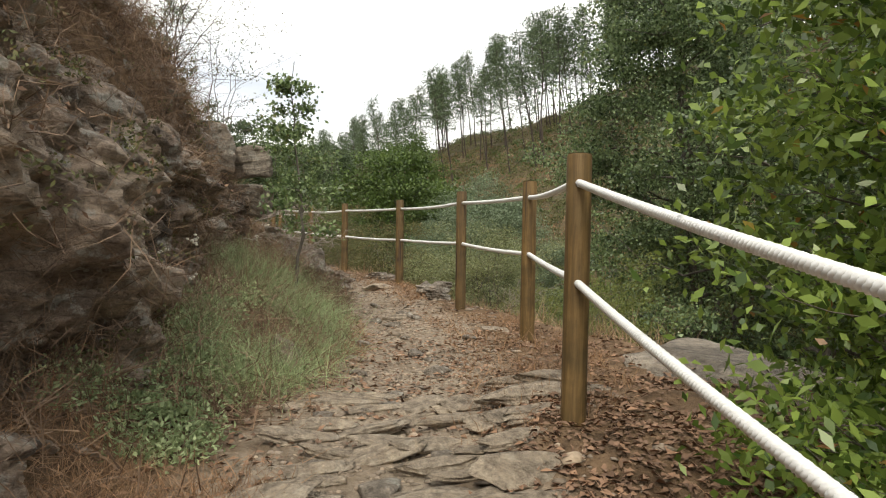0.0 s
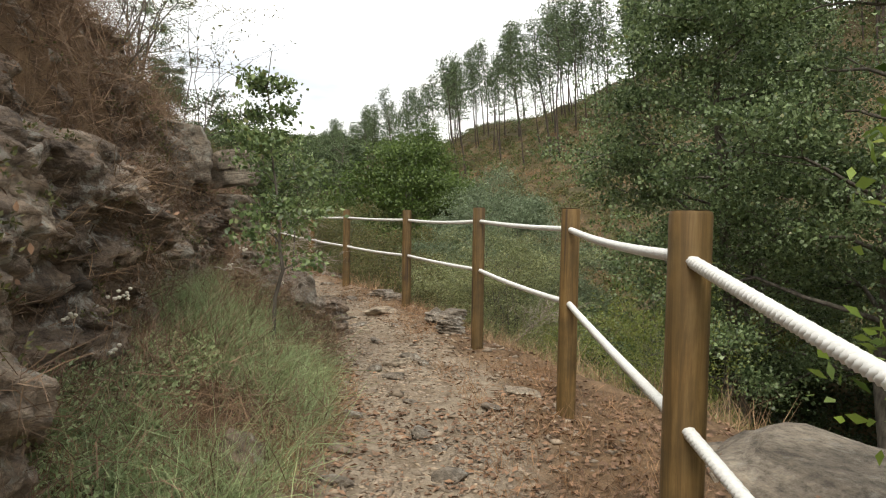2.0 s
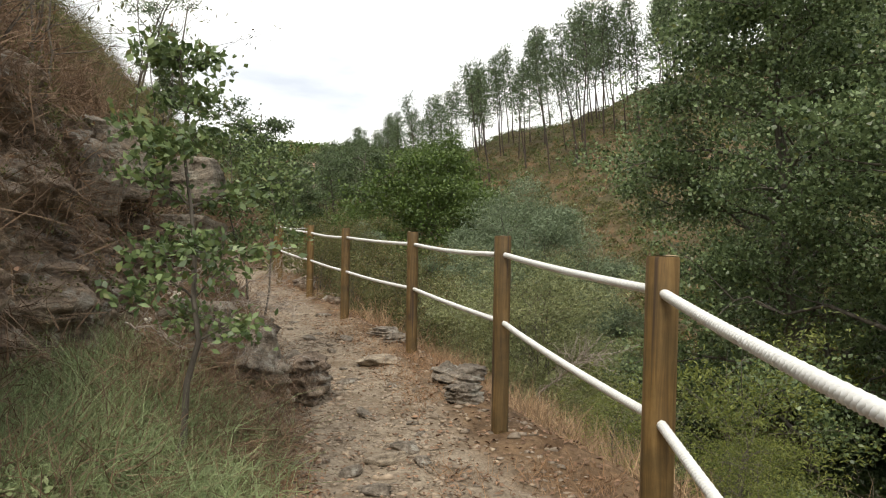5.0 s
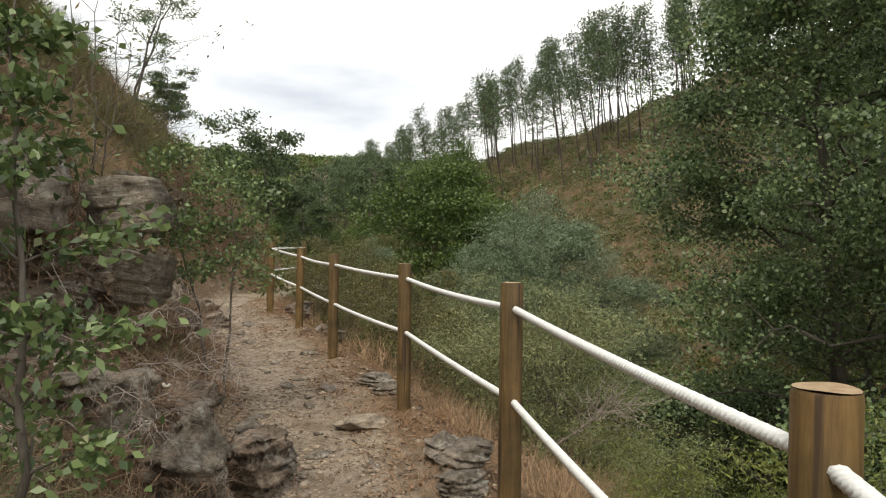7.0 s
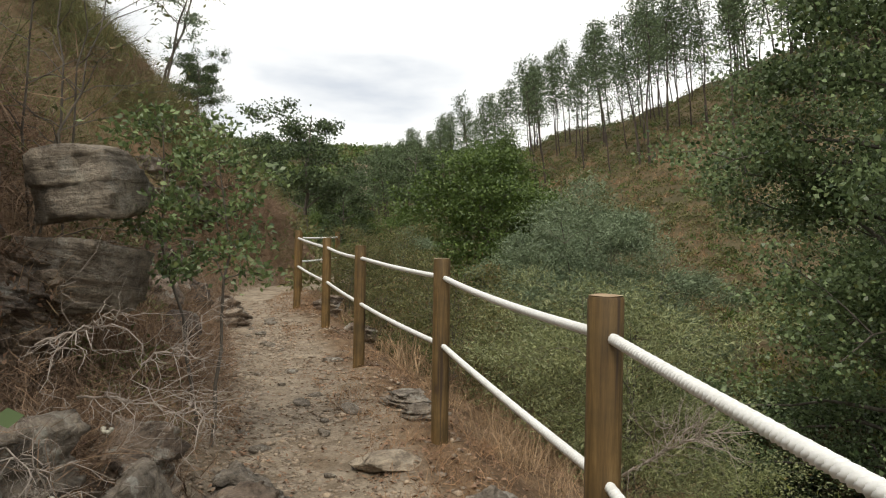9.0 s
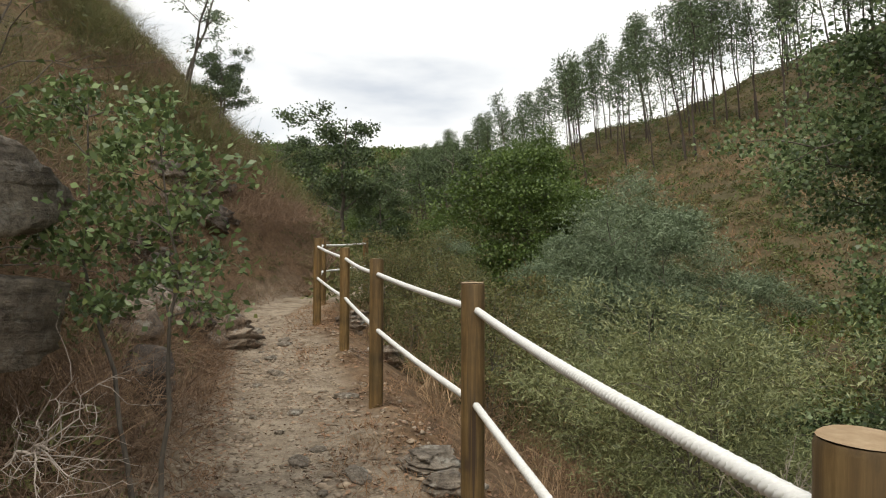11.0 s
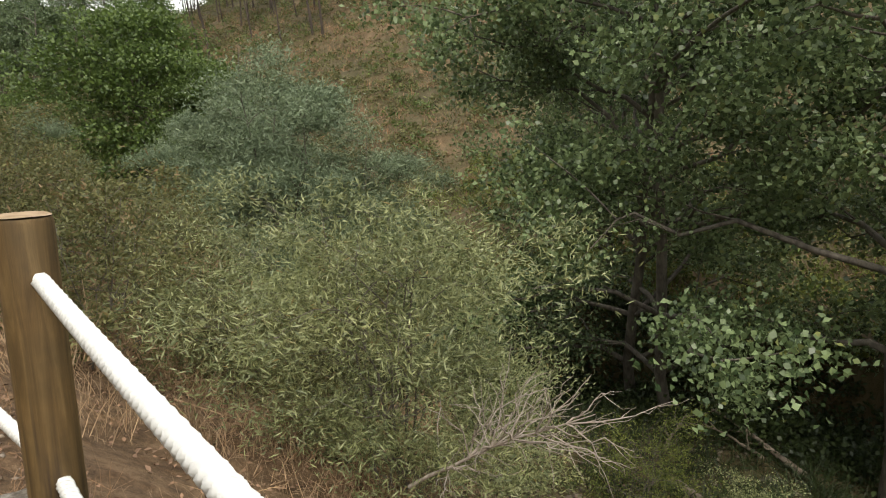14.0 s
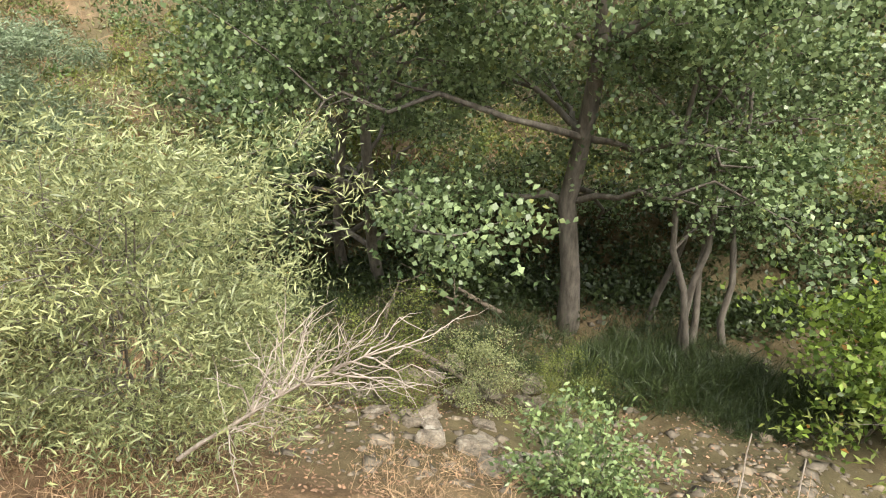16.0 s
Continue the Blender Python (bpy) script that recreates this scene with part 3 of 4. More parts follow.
# ---------------------------------------------------------------- left rock face
def rock_face():
    ys, bs = np.linspace(-1.6, 7.75, 520), np.linspace(0, 1, 230)
    Y, B = np.meshgrid(ys, bs)
    x2 = np.interp(Y, [-1.6, 1.5, 3.0, 4.35, 4.75, 7.5, 7.8], [-0.92, -1.12, -1.42, -1.72, -2.25, -2.95, -3.2])
    top = np.interp(Y, [-1.6, 3.0, 4.5, 5.5, 6.3, 6.8, 7.4, 7.8], [4.9, 4.5, 3.75, 3.2, 2.85, 2.4, 2.1, 1.5])
    base = path_z(Y) + 0.05
    Z = base + (top - base) * B
    X = x2 + (2 - Z) * np.where(Z < 2, 0.06, 0.30) - 0.34 * smooth((Z - 2.2) / 0.22) * smooth((Y - 1.5) / 1.2) * smooth((4.9 - Y) / 0.5)
    warp = Z * 0.92 + 0.36 * (Y - 4) + 0.22 * fbm(Y * 0.8, Z * 0.8, 0, 81, 4)

    def beds(per_metre, along, seed, sharp):
        lay = warp * per_metre
        low = np.floor(lay)
        joint = np.floor(Y * along + low * 0.37 + 0.5 * vnoise(Y * along, low, 0, seed))
        return (lattice(low.astype(np.int64), np.int64(seed), joint.astype(np.int64), seed) - 0.5) * smooth((lay - low) * sharp) * smooth((low + 1 - lay) * sharp)

    rough = fbm(Y * 2.2, Z * 2.2, 1.0, 93, 6)
    ridge = 1 - np.abs(fbm(Y * 1.5, Z * 1.9, 5.0, 94, 5)) * 2.4
    X = X + 0.20 * beds(1.7, 0.9, 9, 16) + 0.10 * beds(4.7, 2.1, 4, 16) + 0.045 * beds(15.0, 3.7, 6, 10)
    X = X + 0.34 * fbm(Y * 0.9, Z * 0.6, 0, 91, 3) + 0.16 * np.floor(3 * fbm(Y * 1.9, Z * 1.1, 2.0, 92, 3)) / 3 + 0.14 * rough + 0.14 * ridge + 0.08 * fbm(Y * 9, Z * 13, 0, 99, 5)
    X = X - 0.55 * smooth((Y - 7.1) / 0.6) - 0.3 * smooth((B - 0.93) / 0.07)
    Y2 = Y + 0.09 * fbm(Z * 6, Y * 3, 1.0, 101, 4)
    Z = Z + 0.04 * rough
    back = np.linspace(0, 1, 40)[1:, None]
    CX = X[-1:] - 2.6 * back
    CY = np.repeat(Y2[-1:], 39, 0)
    CZ = Z[-1:] * (1 - smooth(back)) + (terrain(CX, CY) - 0.05) * smooth(back) + 0.25 * fbm(CX * 1.5, CY * 1.5, 0, 97, 5) * np.sin(back * 3.14)
    X, Y2, Z = np.concatenate([X, CX]), np.concatenate([Y2, CY]), np.concatenate([Z, CZ])
    n = len(ys)
    i = (np.arange(len(X) - 1)[:, None] * n + np.arange(n - 1)[None]).ravel()
    return mesh_of("rock_face", np.stack([X, Y2, Z], -1).reshape(-1, 3), np.stack([i, i + 1, i + n + 1, i + n], -1), M_ROCK)


thing("rock_face", rock_face(), label="dark brown weathered schist rock face beside the path", category="rock face", kind="structure")


def stone(name, seed, at, size, turn=(0, 0, 0), mat=None, label="", group="", sink=0.25, **kw):
    v, f = rock(seed, size, **kw)
    ob = thing(name, mesh_of(name, v, f, mat or M_STONE), label=label, category="rock", group=group)
    x, y = at[:2]
    z = at[2] if len(at) > 2 else ground(x, y) + size[2] * (1 - 2 * sink)
    ob.location = (x, y, z)
    ob.rotation_euler = [radians(a) for a in turn]
    return ob


stone("overhanging_block", 3, (-2.64, 7.22, 2.53), (0.30, 0.36, 0.20), (4, -6, 18), M_SLAB, "flat grey schist block jutting out over a dark gap", layers=3, boxy=1.0, rough=0.07, cuts=5, detail=5)
stone("rock_block", 5, (-2.60, 7.16, 2.05), (0.27, 0.31, 0.21), (-6, 6, 14), M_SLAB, "square grey schist block under the overhang", layers=3, boxy=1.0, rough=0.07, cuts=5, detail=5)
stone("rock_block", 8, (-2.78, 6.45, 2.62), (0.34, 0.34, 0.30), (8, 4, 30), M_STONE, "pale cracked schist block on the bank", layers=5, boxy=1.0, rough=0.12, cuts=5, detail=5)
stone("rock_block", 12, (-2.62, 6.15, 2.45), (0.20, 0.22, 0.26), (10, 14, 10), M_STONE, "pale upright schist block on the bank", layers=2, boxy=0.8, rough=0.14)
stone("rock_shelf", 15, (-1.98, 4.05, 2.20), (0.40, 0.62, 0.17), (-3, 5, 8), M_ROCK, "brown layered schist shelf sticking out of the bank", layers=6, boxy=0.7, rough=0.2)
stone("rock_block", 18, (-2.02, 3.86, 1.76), (0.36, 0.60, 0.62), (3, 4, 8), M_ROCK, "large pale brown schist block with a sheer face above the bank", layers=6, boxy=1.0, rough=0.13, cuts=5, detail=5)
stone("rock_shelf", 16, (-1.75, 3.1, 1.72), (0.42, 0.75, 0.22), (-4, 12, 10), M_ROCK, "brown layered schist shelf with ledges", layers=6, boxy=0.6, rough=0.25)
for k, (x, y, sx, sy, sz, a) in enumerate([(-1.50, 6.32, 0.22, 0.40, 0.34, 20), (-1.42, 6.75, 0.20, 0.30, 0.26, 40), (-1.75, 5.95, 0.24, 0.36, 0.26, 5), (-1.78, 6.6, 0.25, 0.4, 0.33, 65), (-1.62, 7.1, 0.20, 0.3, 0.20, 30), (-1.30, 5.9, 0.16, 0.22, 0.16, 70)]):
    stone("outcrop_rock", 20 + k, (x, y), (sx, sy, sz), (4 * k - 8, 6 - 3 * k, a), M_ROCK if k % 2 else M_STONE, "jagged lichen-spotted schist outcrop rock at the path edge", "rocks of the low outcrop", 0.3, layers=9, rough=0.42, detail=5)
stone("path_edge_rock", 31, (-0.72, 3.55), (0.17, 0.24, 0.15), (0, 10, 30), M_ROCK, "brown half-buried rock at the path edge", layers=3)
stone("river_slab", 33, (1.95, 3.75, 0.74), (0.95, 0.85, 0.22), (3, 3, 12), M_SLAB, "broad flat grey schist slab beyond the fence", layers=6, rough=0.12, flat=0.8, boxy=0.6)
for k, (x, y, sx, sy, sz, a) in enumerate([(-0.36, 7.22, 0.20, 0.16, 0.15, 20), (-0.30, 6.85, 0.17, 0.12, 0.10, 60), (-0.52, 7.42, 0.16, 0.20, 0.12, -20), (-1.45, 8.95, 0.20, 0.26, 0.07, 30), (-1.25, 8.72, 0.13, 0.16, 0.08, 70), (-3.35, 12.6, 0.22, 0.2, 0.2, 10), (-4.3, 13.5, 0.3, 0.25, 0.2, 30), (-4.85, 11.75, 0.30, 0.38, 0.26, 30)]):
    stone("fence_side_rock", 40 + k, (x, y), (sx, sy, sz), (5 - 3 * k, 8 - 2 * k, a), M_STONE if k < 5 else M_ROCK, "broken grey schist rock at the edge of the path", "rocks along the path", 0.3, layers=7, rough=0.42, detail=5)
rl = np.random.default_rng(5)
for k in range(44):
    x, y = 0.78 - 0.19 * (k % 6) + rl.normal() * 0.07, 1.45 + 0.042 * k + rl.normal() * 0.03
    stone("bedrock_ledge", 60 + k, (x, y), (rl.uniform(0.16, 0.40), rl.uniform(0.04, 0.10), rl.uniform(0.022, 0.04)), (15 + 7 * rl.normal(), 6 * rl.normal(), 27 + 7 * rl.normal()), M_LEDGE,
          "worn grey schist ledge set in the trodden path", "bedrock ledges in the path", 0.34, layers=3, rough=0.3, boxy=0.35, detail=4)
for k in range(64):
    y = 1.2 + 12 * (k / 64) ** 1.1
    x = float(fence_x(y)) - 0.8 + rng.normal() * 0.38
    s = rng.uniform(0.03, 0.085)
    stone("loose_stone", 150 + k, (x, y), (s * rng.uniform(1, 1.9), s * rng.uniform(0.8, 1.3), s * 0.45), (rng.uniform(-8, 8), rng.uniform(-8, 8), rng.uniform(0, 180)), M_STONE, "flat pale stone half sunk in the path", "loose stones on the path", 0.35, layers=2, detail=3, rough=0.25)
stone("path_slab", 130, (-1.15, 7.9), (0.30, 0.17, 0.05), (2, 0, 35), M_LEDGE, "flat pale schist slab set in the path", "loose stones on the path", 0.4, layers=2, rough=0.18, boxy=0.7)
stone("path_slab", 131, (-0.55, 5.85), (0.16, 0.10, 0.05), (2, 0, 35), M_LEDGE, "flat pale schist slab set in the path", "loose stones on the path", 0.4, layers=2, rough=0.18, boxy=0.7)
stone("path_slab", 132, (0.45, 5.0), (0.20, 0.12, 0.05), (8, 0, -35), M_LEDGE, "flat pale schist slab set in the path", "loose stones on the path", 0.4, layers=2, rough=0.18, boxy=0.7)


# ---------------------------------------------------------------- scattered growth
def blades(at, way, length, width, bend=0.4, r=rng, lean=0.5):
    """Thin bent strips of two quads each: grass, stems, dead twigs."""
    k = len(at)
    way = unit(way + lean * r.normal(size=(k, 3)))
    ln = (length * r.uniform(0.5, 1.3, k))[:, None]
    side = unit(np.cross(way, r.normal(size=(k, 3)))) * (width * r.uniform(0.6, 1.3, k))[:, None] * 0.5
    curl = r.normal(size=(k, 3)) * bend * ln * 0.35
    curl[:, 2] -= np.abs(curl[:, 2]) * 0.6
    p0, p1, p2 = at, at + way * ln * 0.55 + curl * 0.25, at + way * ln + curl
    v = np.stack([p0 - side, p0 + side, p1 - side * 0.8, p1 + side * 0.8, p2 - side * 0.15, p2 + side * 0.15], 1).reshape(-1, 3)
    i = np.arange(k)[:, None] * 6
    f = np.concatenate([i + np.array([[0, 1, 3, 2]]), i + np.array([[2, 3, 5, 4]])])
    return v, f


def scatter(n, y0, y1, r0, r1, seed, gap=0.0, gscale=1.3):
    """Places along the fence line: metres right of it from r0 to r1, thinned by noise."""
    r = np.random.default_rng(seed)
    y = r.uniform(y0, y1, n * 3)
    off = r.uniform(r0, r1, n * 3)
    slope = (fence_x(y + 0.4) - fence_x(y - 0.4)) / 0.8
    nrm = np.sqrt(1 + slope ** 2)
    x, y = fence_x(y) + off / nrm, y - off * slope / nrm
    keep = vnoise(x * gscale, y * gscale, 0, seed + 7) > gap
    x, y = x[keep][:n], y[keep][:n]
    return np.stack([x, y, terrain(x, y)], -1)


def tufts(places, per, spread, length, width, bend, seed, up=1.0, lean=0.5, rise=0.0):
    r = np.random.default_rng(seed)
    at = np.repeat(places, per, 0) + np.r_["-1", r.normal(size=(len(places) * per, 2)) * spread, np.zeros((len(places) * per, 1))]
    at[:, 2] += r.uniform(0, 1, len(at)) * rise - 0.01
    scale = np.repeat(r.uniform(0.6, 1.3, len(places)), per)
    return blades(at, np.tile([0, 0, up], (len(at), 1)), length * scale, width, bend, r, lean)


def stuff(name, arrays, mat, label, category):
    return thing(name, mesh_of(name, *arrays, mat), label=label, category=category, kind="stuff")


def clumps(places, per, spread, leaf, seed):
    r = np.random.default_rng(seed)
    size = np.repeat(r.uniform(0.5, 1.4, len(places)), per)[:, None]
    v = r.normal(size=(len(places) * per, 3))
    v = unit(v) * r.uniform(0.5, 1.0, (len(v), 1)) * np.array([1, 1, 0.8]) * spread * size
    v[:, 2] = np.abs(v[:, 2])
    return leaves(np.repeat(places, per, 0) + v, leaf[0], leaf[1], v / spread, 0.8, 0.25, 0.4, r)


stuff("dry_grass", tufts(scatter(900, 0.6, 15, -0.42, 0.5, 201, -0.2), 16, 0.05, 0.10, 0.003, 0.8, 1, 0.9, 0.9), M_RUST, "short rusty dry grass along the fence posts", "grass")
stuff("dry_grass", tufts(scatter(1000, 0.4, 15, -1.75, -1.15, 203, -0.1), 16, 0.06, 0.11, 0.003, 0.9, 2, 0.8, 1.0), M_RUST, "matted rusty dry grass at the foot of the bank", "grass")
stuff("straw_grass", tufts(scatter(620, 4.5, 17, 0.5, 2.4, 205, 0.0), 18, 0.07, 0.26, 0.004, 0.5, 3, 1.0, 0.45), M_DRY, "tall straw-coloured dry grass on the slope behind the fence", "grass")
stuff("bank_grass", tufts(scatter(560, 3.1, 6.6, -2.5, -1.35, 207, -0.3), 46, 0.10, 0.23, 0.003, 0.9, 4, 0.6, 1.1, 0.06), M_BROOM, "grey-green wiry broom and grass on the bank", "grass")
stuff("dead_brush", tufts(scatter(800, 0.4, 9, -2.7, -1.4, 209, -0.25), 30, 0.12, 0.22, 0.004, 0.9, 5, 0.6, 1.0, 0.08), M_BROWN, "tangled brown dead brush on the bank", "brush")
stuff("dead_brush", tufts(scatter(1500, 1.0, 12, -5.5, -2.5, 211, -0.3), 44, 0.16, 0.26, 0.004, 1.0, 6, 0.8, 1.0, 0.1), M_BROWN, "dense brown dead heather on the hillside above the path", "brush")
stuff("dead_brush", tufts(scatter(2400, 8.6, 30, -9.5, -2.2, 212, -0.4), 84, 0.22, 0.36, 0.0048, 1.0, 16, 0.8, 1.0, 0.15), M_BROWN, "dense brown dead heather on the hillside above the path", "brush")
stuff("dead_brush", tufts(scatter(2300, 8.3, 24, -2.9, -1.3, 214, -0.7), 44, 0.12, 0.22, 0.0036, 1.0, 26, 0.7, 1.05, 0.05), M_BROWN, "tangled dead brush on the steep bank beside the path", "brush")
stuff("heather", tufts(scatter(1000, 2.0, 10.5, -6.5, -2.7, 216, -0.3), 56, 0.16, 0.26, 0.0035, 1.0, 37, 0.7, 1.1, 0.12), M_BROWN, "fine tangled brown heather above the rock face", "brush")
stuff("slope_straw", tufts(scatter(900, 6.5, 13, 0.9, 5.5, 230, 0.05), 12, 0.09, 0.16, 0.004, 0.9, 28, 0.6, 0.9), M_DRY, "thin dry straw and twigs on the slope below the fence", "grass")
stuff("bank_shrubs", clumps(scatter(620, 8.4, 26, -7, -1.6, 232, -0.2), 60, 0.22, (0.055, 0.022), 29), M_OLIVE, "small olive shrubs on the bank above the path", "shrubs")
stuff("olive_brush", tufts(scatter(1200, 8.6, 34, -13, -2.8, 213, -0.2), 100, 0.30, 0.62, 0.0065, 0.9, 7, 0.9, 0.9, 0.2), M_OLIVE, "olive-brown broom bushes on the hillside above the path", "brush")
stuff("slope_brush", tufts(scatter(420, 11, 34, 0.8, 7, 215, 0.0), 60, 0.22, 0.5, 0.010, 0.7, 8, 1.0, 0.7, 0.1), M_DRY, "straw-coloured dry brush on the slope down to the stream", "brush")


stuff("dry_grass", tufts(scatter(1600, 0.2, 3.6, -2.6, -1.15, 219, -0.5), 20, 0.07, 0.10, 0.0028, 0.8, 21, 0.9, 0.8), M_RUST, "matted rusty dry grass on the bank by the rocks", "grass")
stuff("bank_herbs", clumps(scatter(1000, 2.3, 6.8, -2.5, -1.5, 220, -0.25), 48, 0.12, (0.032, 0.013), 22), M_BROOM, "small grey-green herbs covering the bank", "herbs")


stuff("dead_brush", tufts(scatter(500, 0.6, 3.6, -0.15, 1.7, 222, -0.3), 16, 0.08, 0.13, 0.003, 1.0, 23, 0.5, 1.1), M_BROWN, "thin dead twigs and stems among the fallen leaves", "brush")
outcrop_tops = scatter(260, 5.5, 7.5, -1.95, -1.15, 227, -0.6)
outcrop_tops[:, 2] += 0.10 + 0.25 * np.random.default_rng(3).uniform(size=len(outcrop_tops))
stuff("outcrop_brush", tufts(outcrop_tops, 18, 0.05, 0.14, 0.003, 1.1, 27, 0.3, 1.2), M_BROWN, "brown dead twigs and needles over the outcrop", "brush")


def litter(n, y0, y1, r0, r1, seed, size):
    r = np.random.default_rng(seed)
    p = scatter(n, y0, y1, r0, r1, seed, -0.5)
    p[:, 2] += 0.012
    way = r.normal(size=(len(p), 3)) * np.array([1, 1, 0.12])
    return leaves(p, size, size * 0.5, way * 3, 0.3, 0.3, 2.0, r)


stuff("leaf_litter", merge([litter(5200, 0.2, 5, -1.7, 1.6, 221, 0.045), litter(3000, 4, 14, -1.6, -1.05, 223, 0.04), litter(2500, 4, 14, -0.45, 0.5, 225, 0.04), litter(7000, 0.6, 3.4, -0.35, 1.6, 227, 0.042), litter(7000, 6.5, 13, 0.8, 7.5, 226, 0.04), litter(2500, 3, 14, -1.2, -0.4, 228, 0.03)]), M_LITTER, "brown fallen leaves on the ground", "leaf litter")


def pebbles(n, y0, y1, r0, r1, seed, size):
    r = np.random.default_rng(seed)
    p = scatter(n, y0, y1, r0, r1, seed, -0.4, 2.0)
    k = len(p)
    base = np.array([[1, 0, 0], [0, 1, 0], [-1, 0, 0], [0, -1, 0], [0, 0, 0.7], [0, 0, -0.7]], float)
    s = size * r.uniform(0.35, 1.5, k) ** 1.5
    shape = base[None] * (1 + 0.35 * r.normal(size=(k, 6, 3))) * np.stack([s * r.uniform(0.8, 1.7, k), s, s * 0.55], -1)[:, None]
    a = r.uniform(0, 6.28, k)
    ca, sa = np.cos(a)[:, None], np.sin(a)[:, None]
    v = np.stack([shape[..., 0] * ca - shape[..., 1] * sa, shape[..., 0] * sa + shape[..., 1] * ca, shape[..., 2]], -1) + p[:, None]
    f = np.array([[0, 1, 4], [1, 2, 4], [2, 3, 4], [3, 0, 4], [1, 0, 5], [2, 1, 5], [3, 2, 5], [0, 3, 5]])
    return v.reshape(-1, 3), (np.arange(k)[:, None, None] * 6 + f[None]).reshape(-1, 3)


stuff("path_gravel", merge([pebbles(11000, 0.3, 12, -1.4, -0.2, 231, 0.012), pebbles(3600, 0.3, 14, -1.5, 0.3, 233, 0.019), pebbles(200, 1.0, 14, -1.4, 0.1, 239, 0.034)]), M_PEBBLE, "small grey and brown stones lying on the path", "gravel")


stuff("stream_gravel", merge([pebbles(5000, 6, 17, 3.6, 9.5, 235, 0.028), pebbles(1500, 6, 17, 3.6, 9, 237, 0.06)]), M_GRAVEL, "brown and grey stones in the dry stream bed", "gravel")


# ---------------------------------------------------------------- trees
def at_ground(x, y, dz=-0.05):
    return (x, y, ground(x, y) + dz)


alder_a = plant("alder_tree", *woody(np.random.default_rng(301), 11.5, 0.14, 3.5, 34, 95000, (0.074, 0.064), 0.13, (0.3, -0.2), 0.50, 2, 0.5, 0.19), M_BARK, M_ALDER, at_ground(4.85, 16.5),
                "tall alder with two grey trunks and dark green round leaves", "tree", "alders by the stream")
alder_b = plant("alder_tree", *woody(np.random.default_rng(302), 11.0, 0.20, 3.1, 36, 40000, (0.074, 0.064), 0.15, (-0.9, -0.6), 0.52, 1, 0.5, 0.25), M_BARK, M_ALDER, at_ground(6.4, 13.0),
                "tall alder with a pale grey trunk and dark green leaves", "tree", "alders by the stream")
alder_c = plant("alder_tree", *woody(np.random.default_rng(303), 7.5, 0.34, 2.1, 9, 30000, (0.075, 0.062), 0.075, (0.2, 0), 0.5, 5), M_BARK, M_ALDER, at_ground(7.35, 11.7),
                "many-stemmed young alder with thin leaning trunks", "tree", "alders by the stream")


def again(tree, x, y, a, s, label=""):
    m = pose(x, y, ground(x, y) - 0.05, 0, 0, a)
    c = copy_thing(tree, m)
    c.scale = (s, s, s)
    if label:
        c["label"] = label
    return c


for tree, x, y, a, s in [(alder_a, 14.5, 13.5, 220, 1.05), (alder_b, 16.5, 17.0, 70, 1.2), (alder_c, 11.5, 10.2, 90, 1.1), (alder_a, 6.3, 19.6, 200, 0.9)]:
    again(tree, x, y, a, s)


def pine(seed, h):
    r = np.random.default_rng(seed)
    lean = np.array([-0.09, -0.01]) * h + r.normal(size=2) * 0.03 * h
    trunk = bent((0, 0, -0.4), (lean[0], lean[1], h), 0.03 * h, 14, r)
    wood = [tube(trunk, 0.0075 * h * np.linspace(1, 0.2, 14), 6)]
    at, out = [], []
    for i in range(30):
        t = 0.40 + 0.59 * (i / 29) ** 0.85
        p = t * 13
        b = trunk[int(p)] * (1 - p % 1) + trunk[min(13, int(p) + 1)] * (p % 1)
        ang = i * 2.4 + r.uniform(-0.6, 0.6)
        reach = h * 0.125 * (1.05 - 0.75 * max(0.0, (t - 0.55) / 0.45)) * r.uniform(0.45, 1.2) * (0.5 if t < 0.5 else 1.0)
        e = b + np.array([math.cos(ang) * reach, math.sin(ang) * reach, reach * r.uniform(-0.05, 0.55)])
        wood.append(tube(bent(b, e, 0.1 * reach, 5, r), 0.0022 * h * np.linspace(1, 0.3, 5), 4))
        for q in range(3 if t > 0.5 else 1):
            c = b + (e - b) * (1.0 - 0.27 * q) + r.normal(size=3) * 0.10
            k = 15
            at.append(c + r.normal(size=(k, 3)) * np.array([0.30, 0.30, 0.20]) * (h / 12))
            out.append(np.tile(unit(e - b) + np.array([0, 0, 0.4]), (k, 1)))
    at, out = np.concatenate(at), np.concatenate(out)
    return merge(wood), leaves(at, 0.34, 0.095, out, 1.2, 0.2, 0.3, r)


PINES = [plant("pine_tree", *pine(400 + k, 12.0), M_PINEBARK, M_PINE, at_ground(*p), "tall slender pine with a bare dark trunk and a tufted top", "tree", "pines on the ridge")
         for k, p in enumerate([(6.0, 62.0), (9.0, 58.0), (1.0, 78.0), (-8.0, 88.0), (12.0, 60.0)])]
rp = np.random.default_rng(17)
for k in range(250):
    s = 10 + 110 * (0.6 * k / 250 + 0.4 * smooth(k / 250)) + rp.normal() * 2
    d = 2.5 + np.interp(s, [-20, 40, 50, 63, 88, 130], [50, 49, 47, 39.5, 36, 34]) + 3 - 30 * rp.uniform() ** 1.25 - np.interp(s, [55, 75], [0, 6])
    x, y = 7.5 + AXIS[0] * s + ACROSS[0] * d, 13.5 + AXIS[1] * s + ACROSS[1] * d
    copy = again(PINES[k % 5], x, y, rp.uniform(-45, 45), rp.uniform(0.75, 1.15) * np.interp(s, [55, 85], [1.0, 0.78]))
    copy.rotation_euler.x += rp.normal() * 0.05
    copy.rotation_euler.y += rp.normal() * 0.05

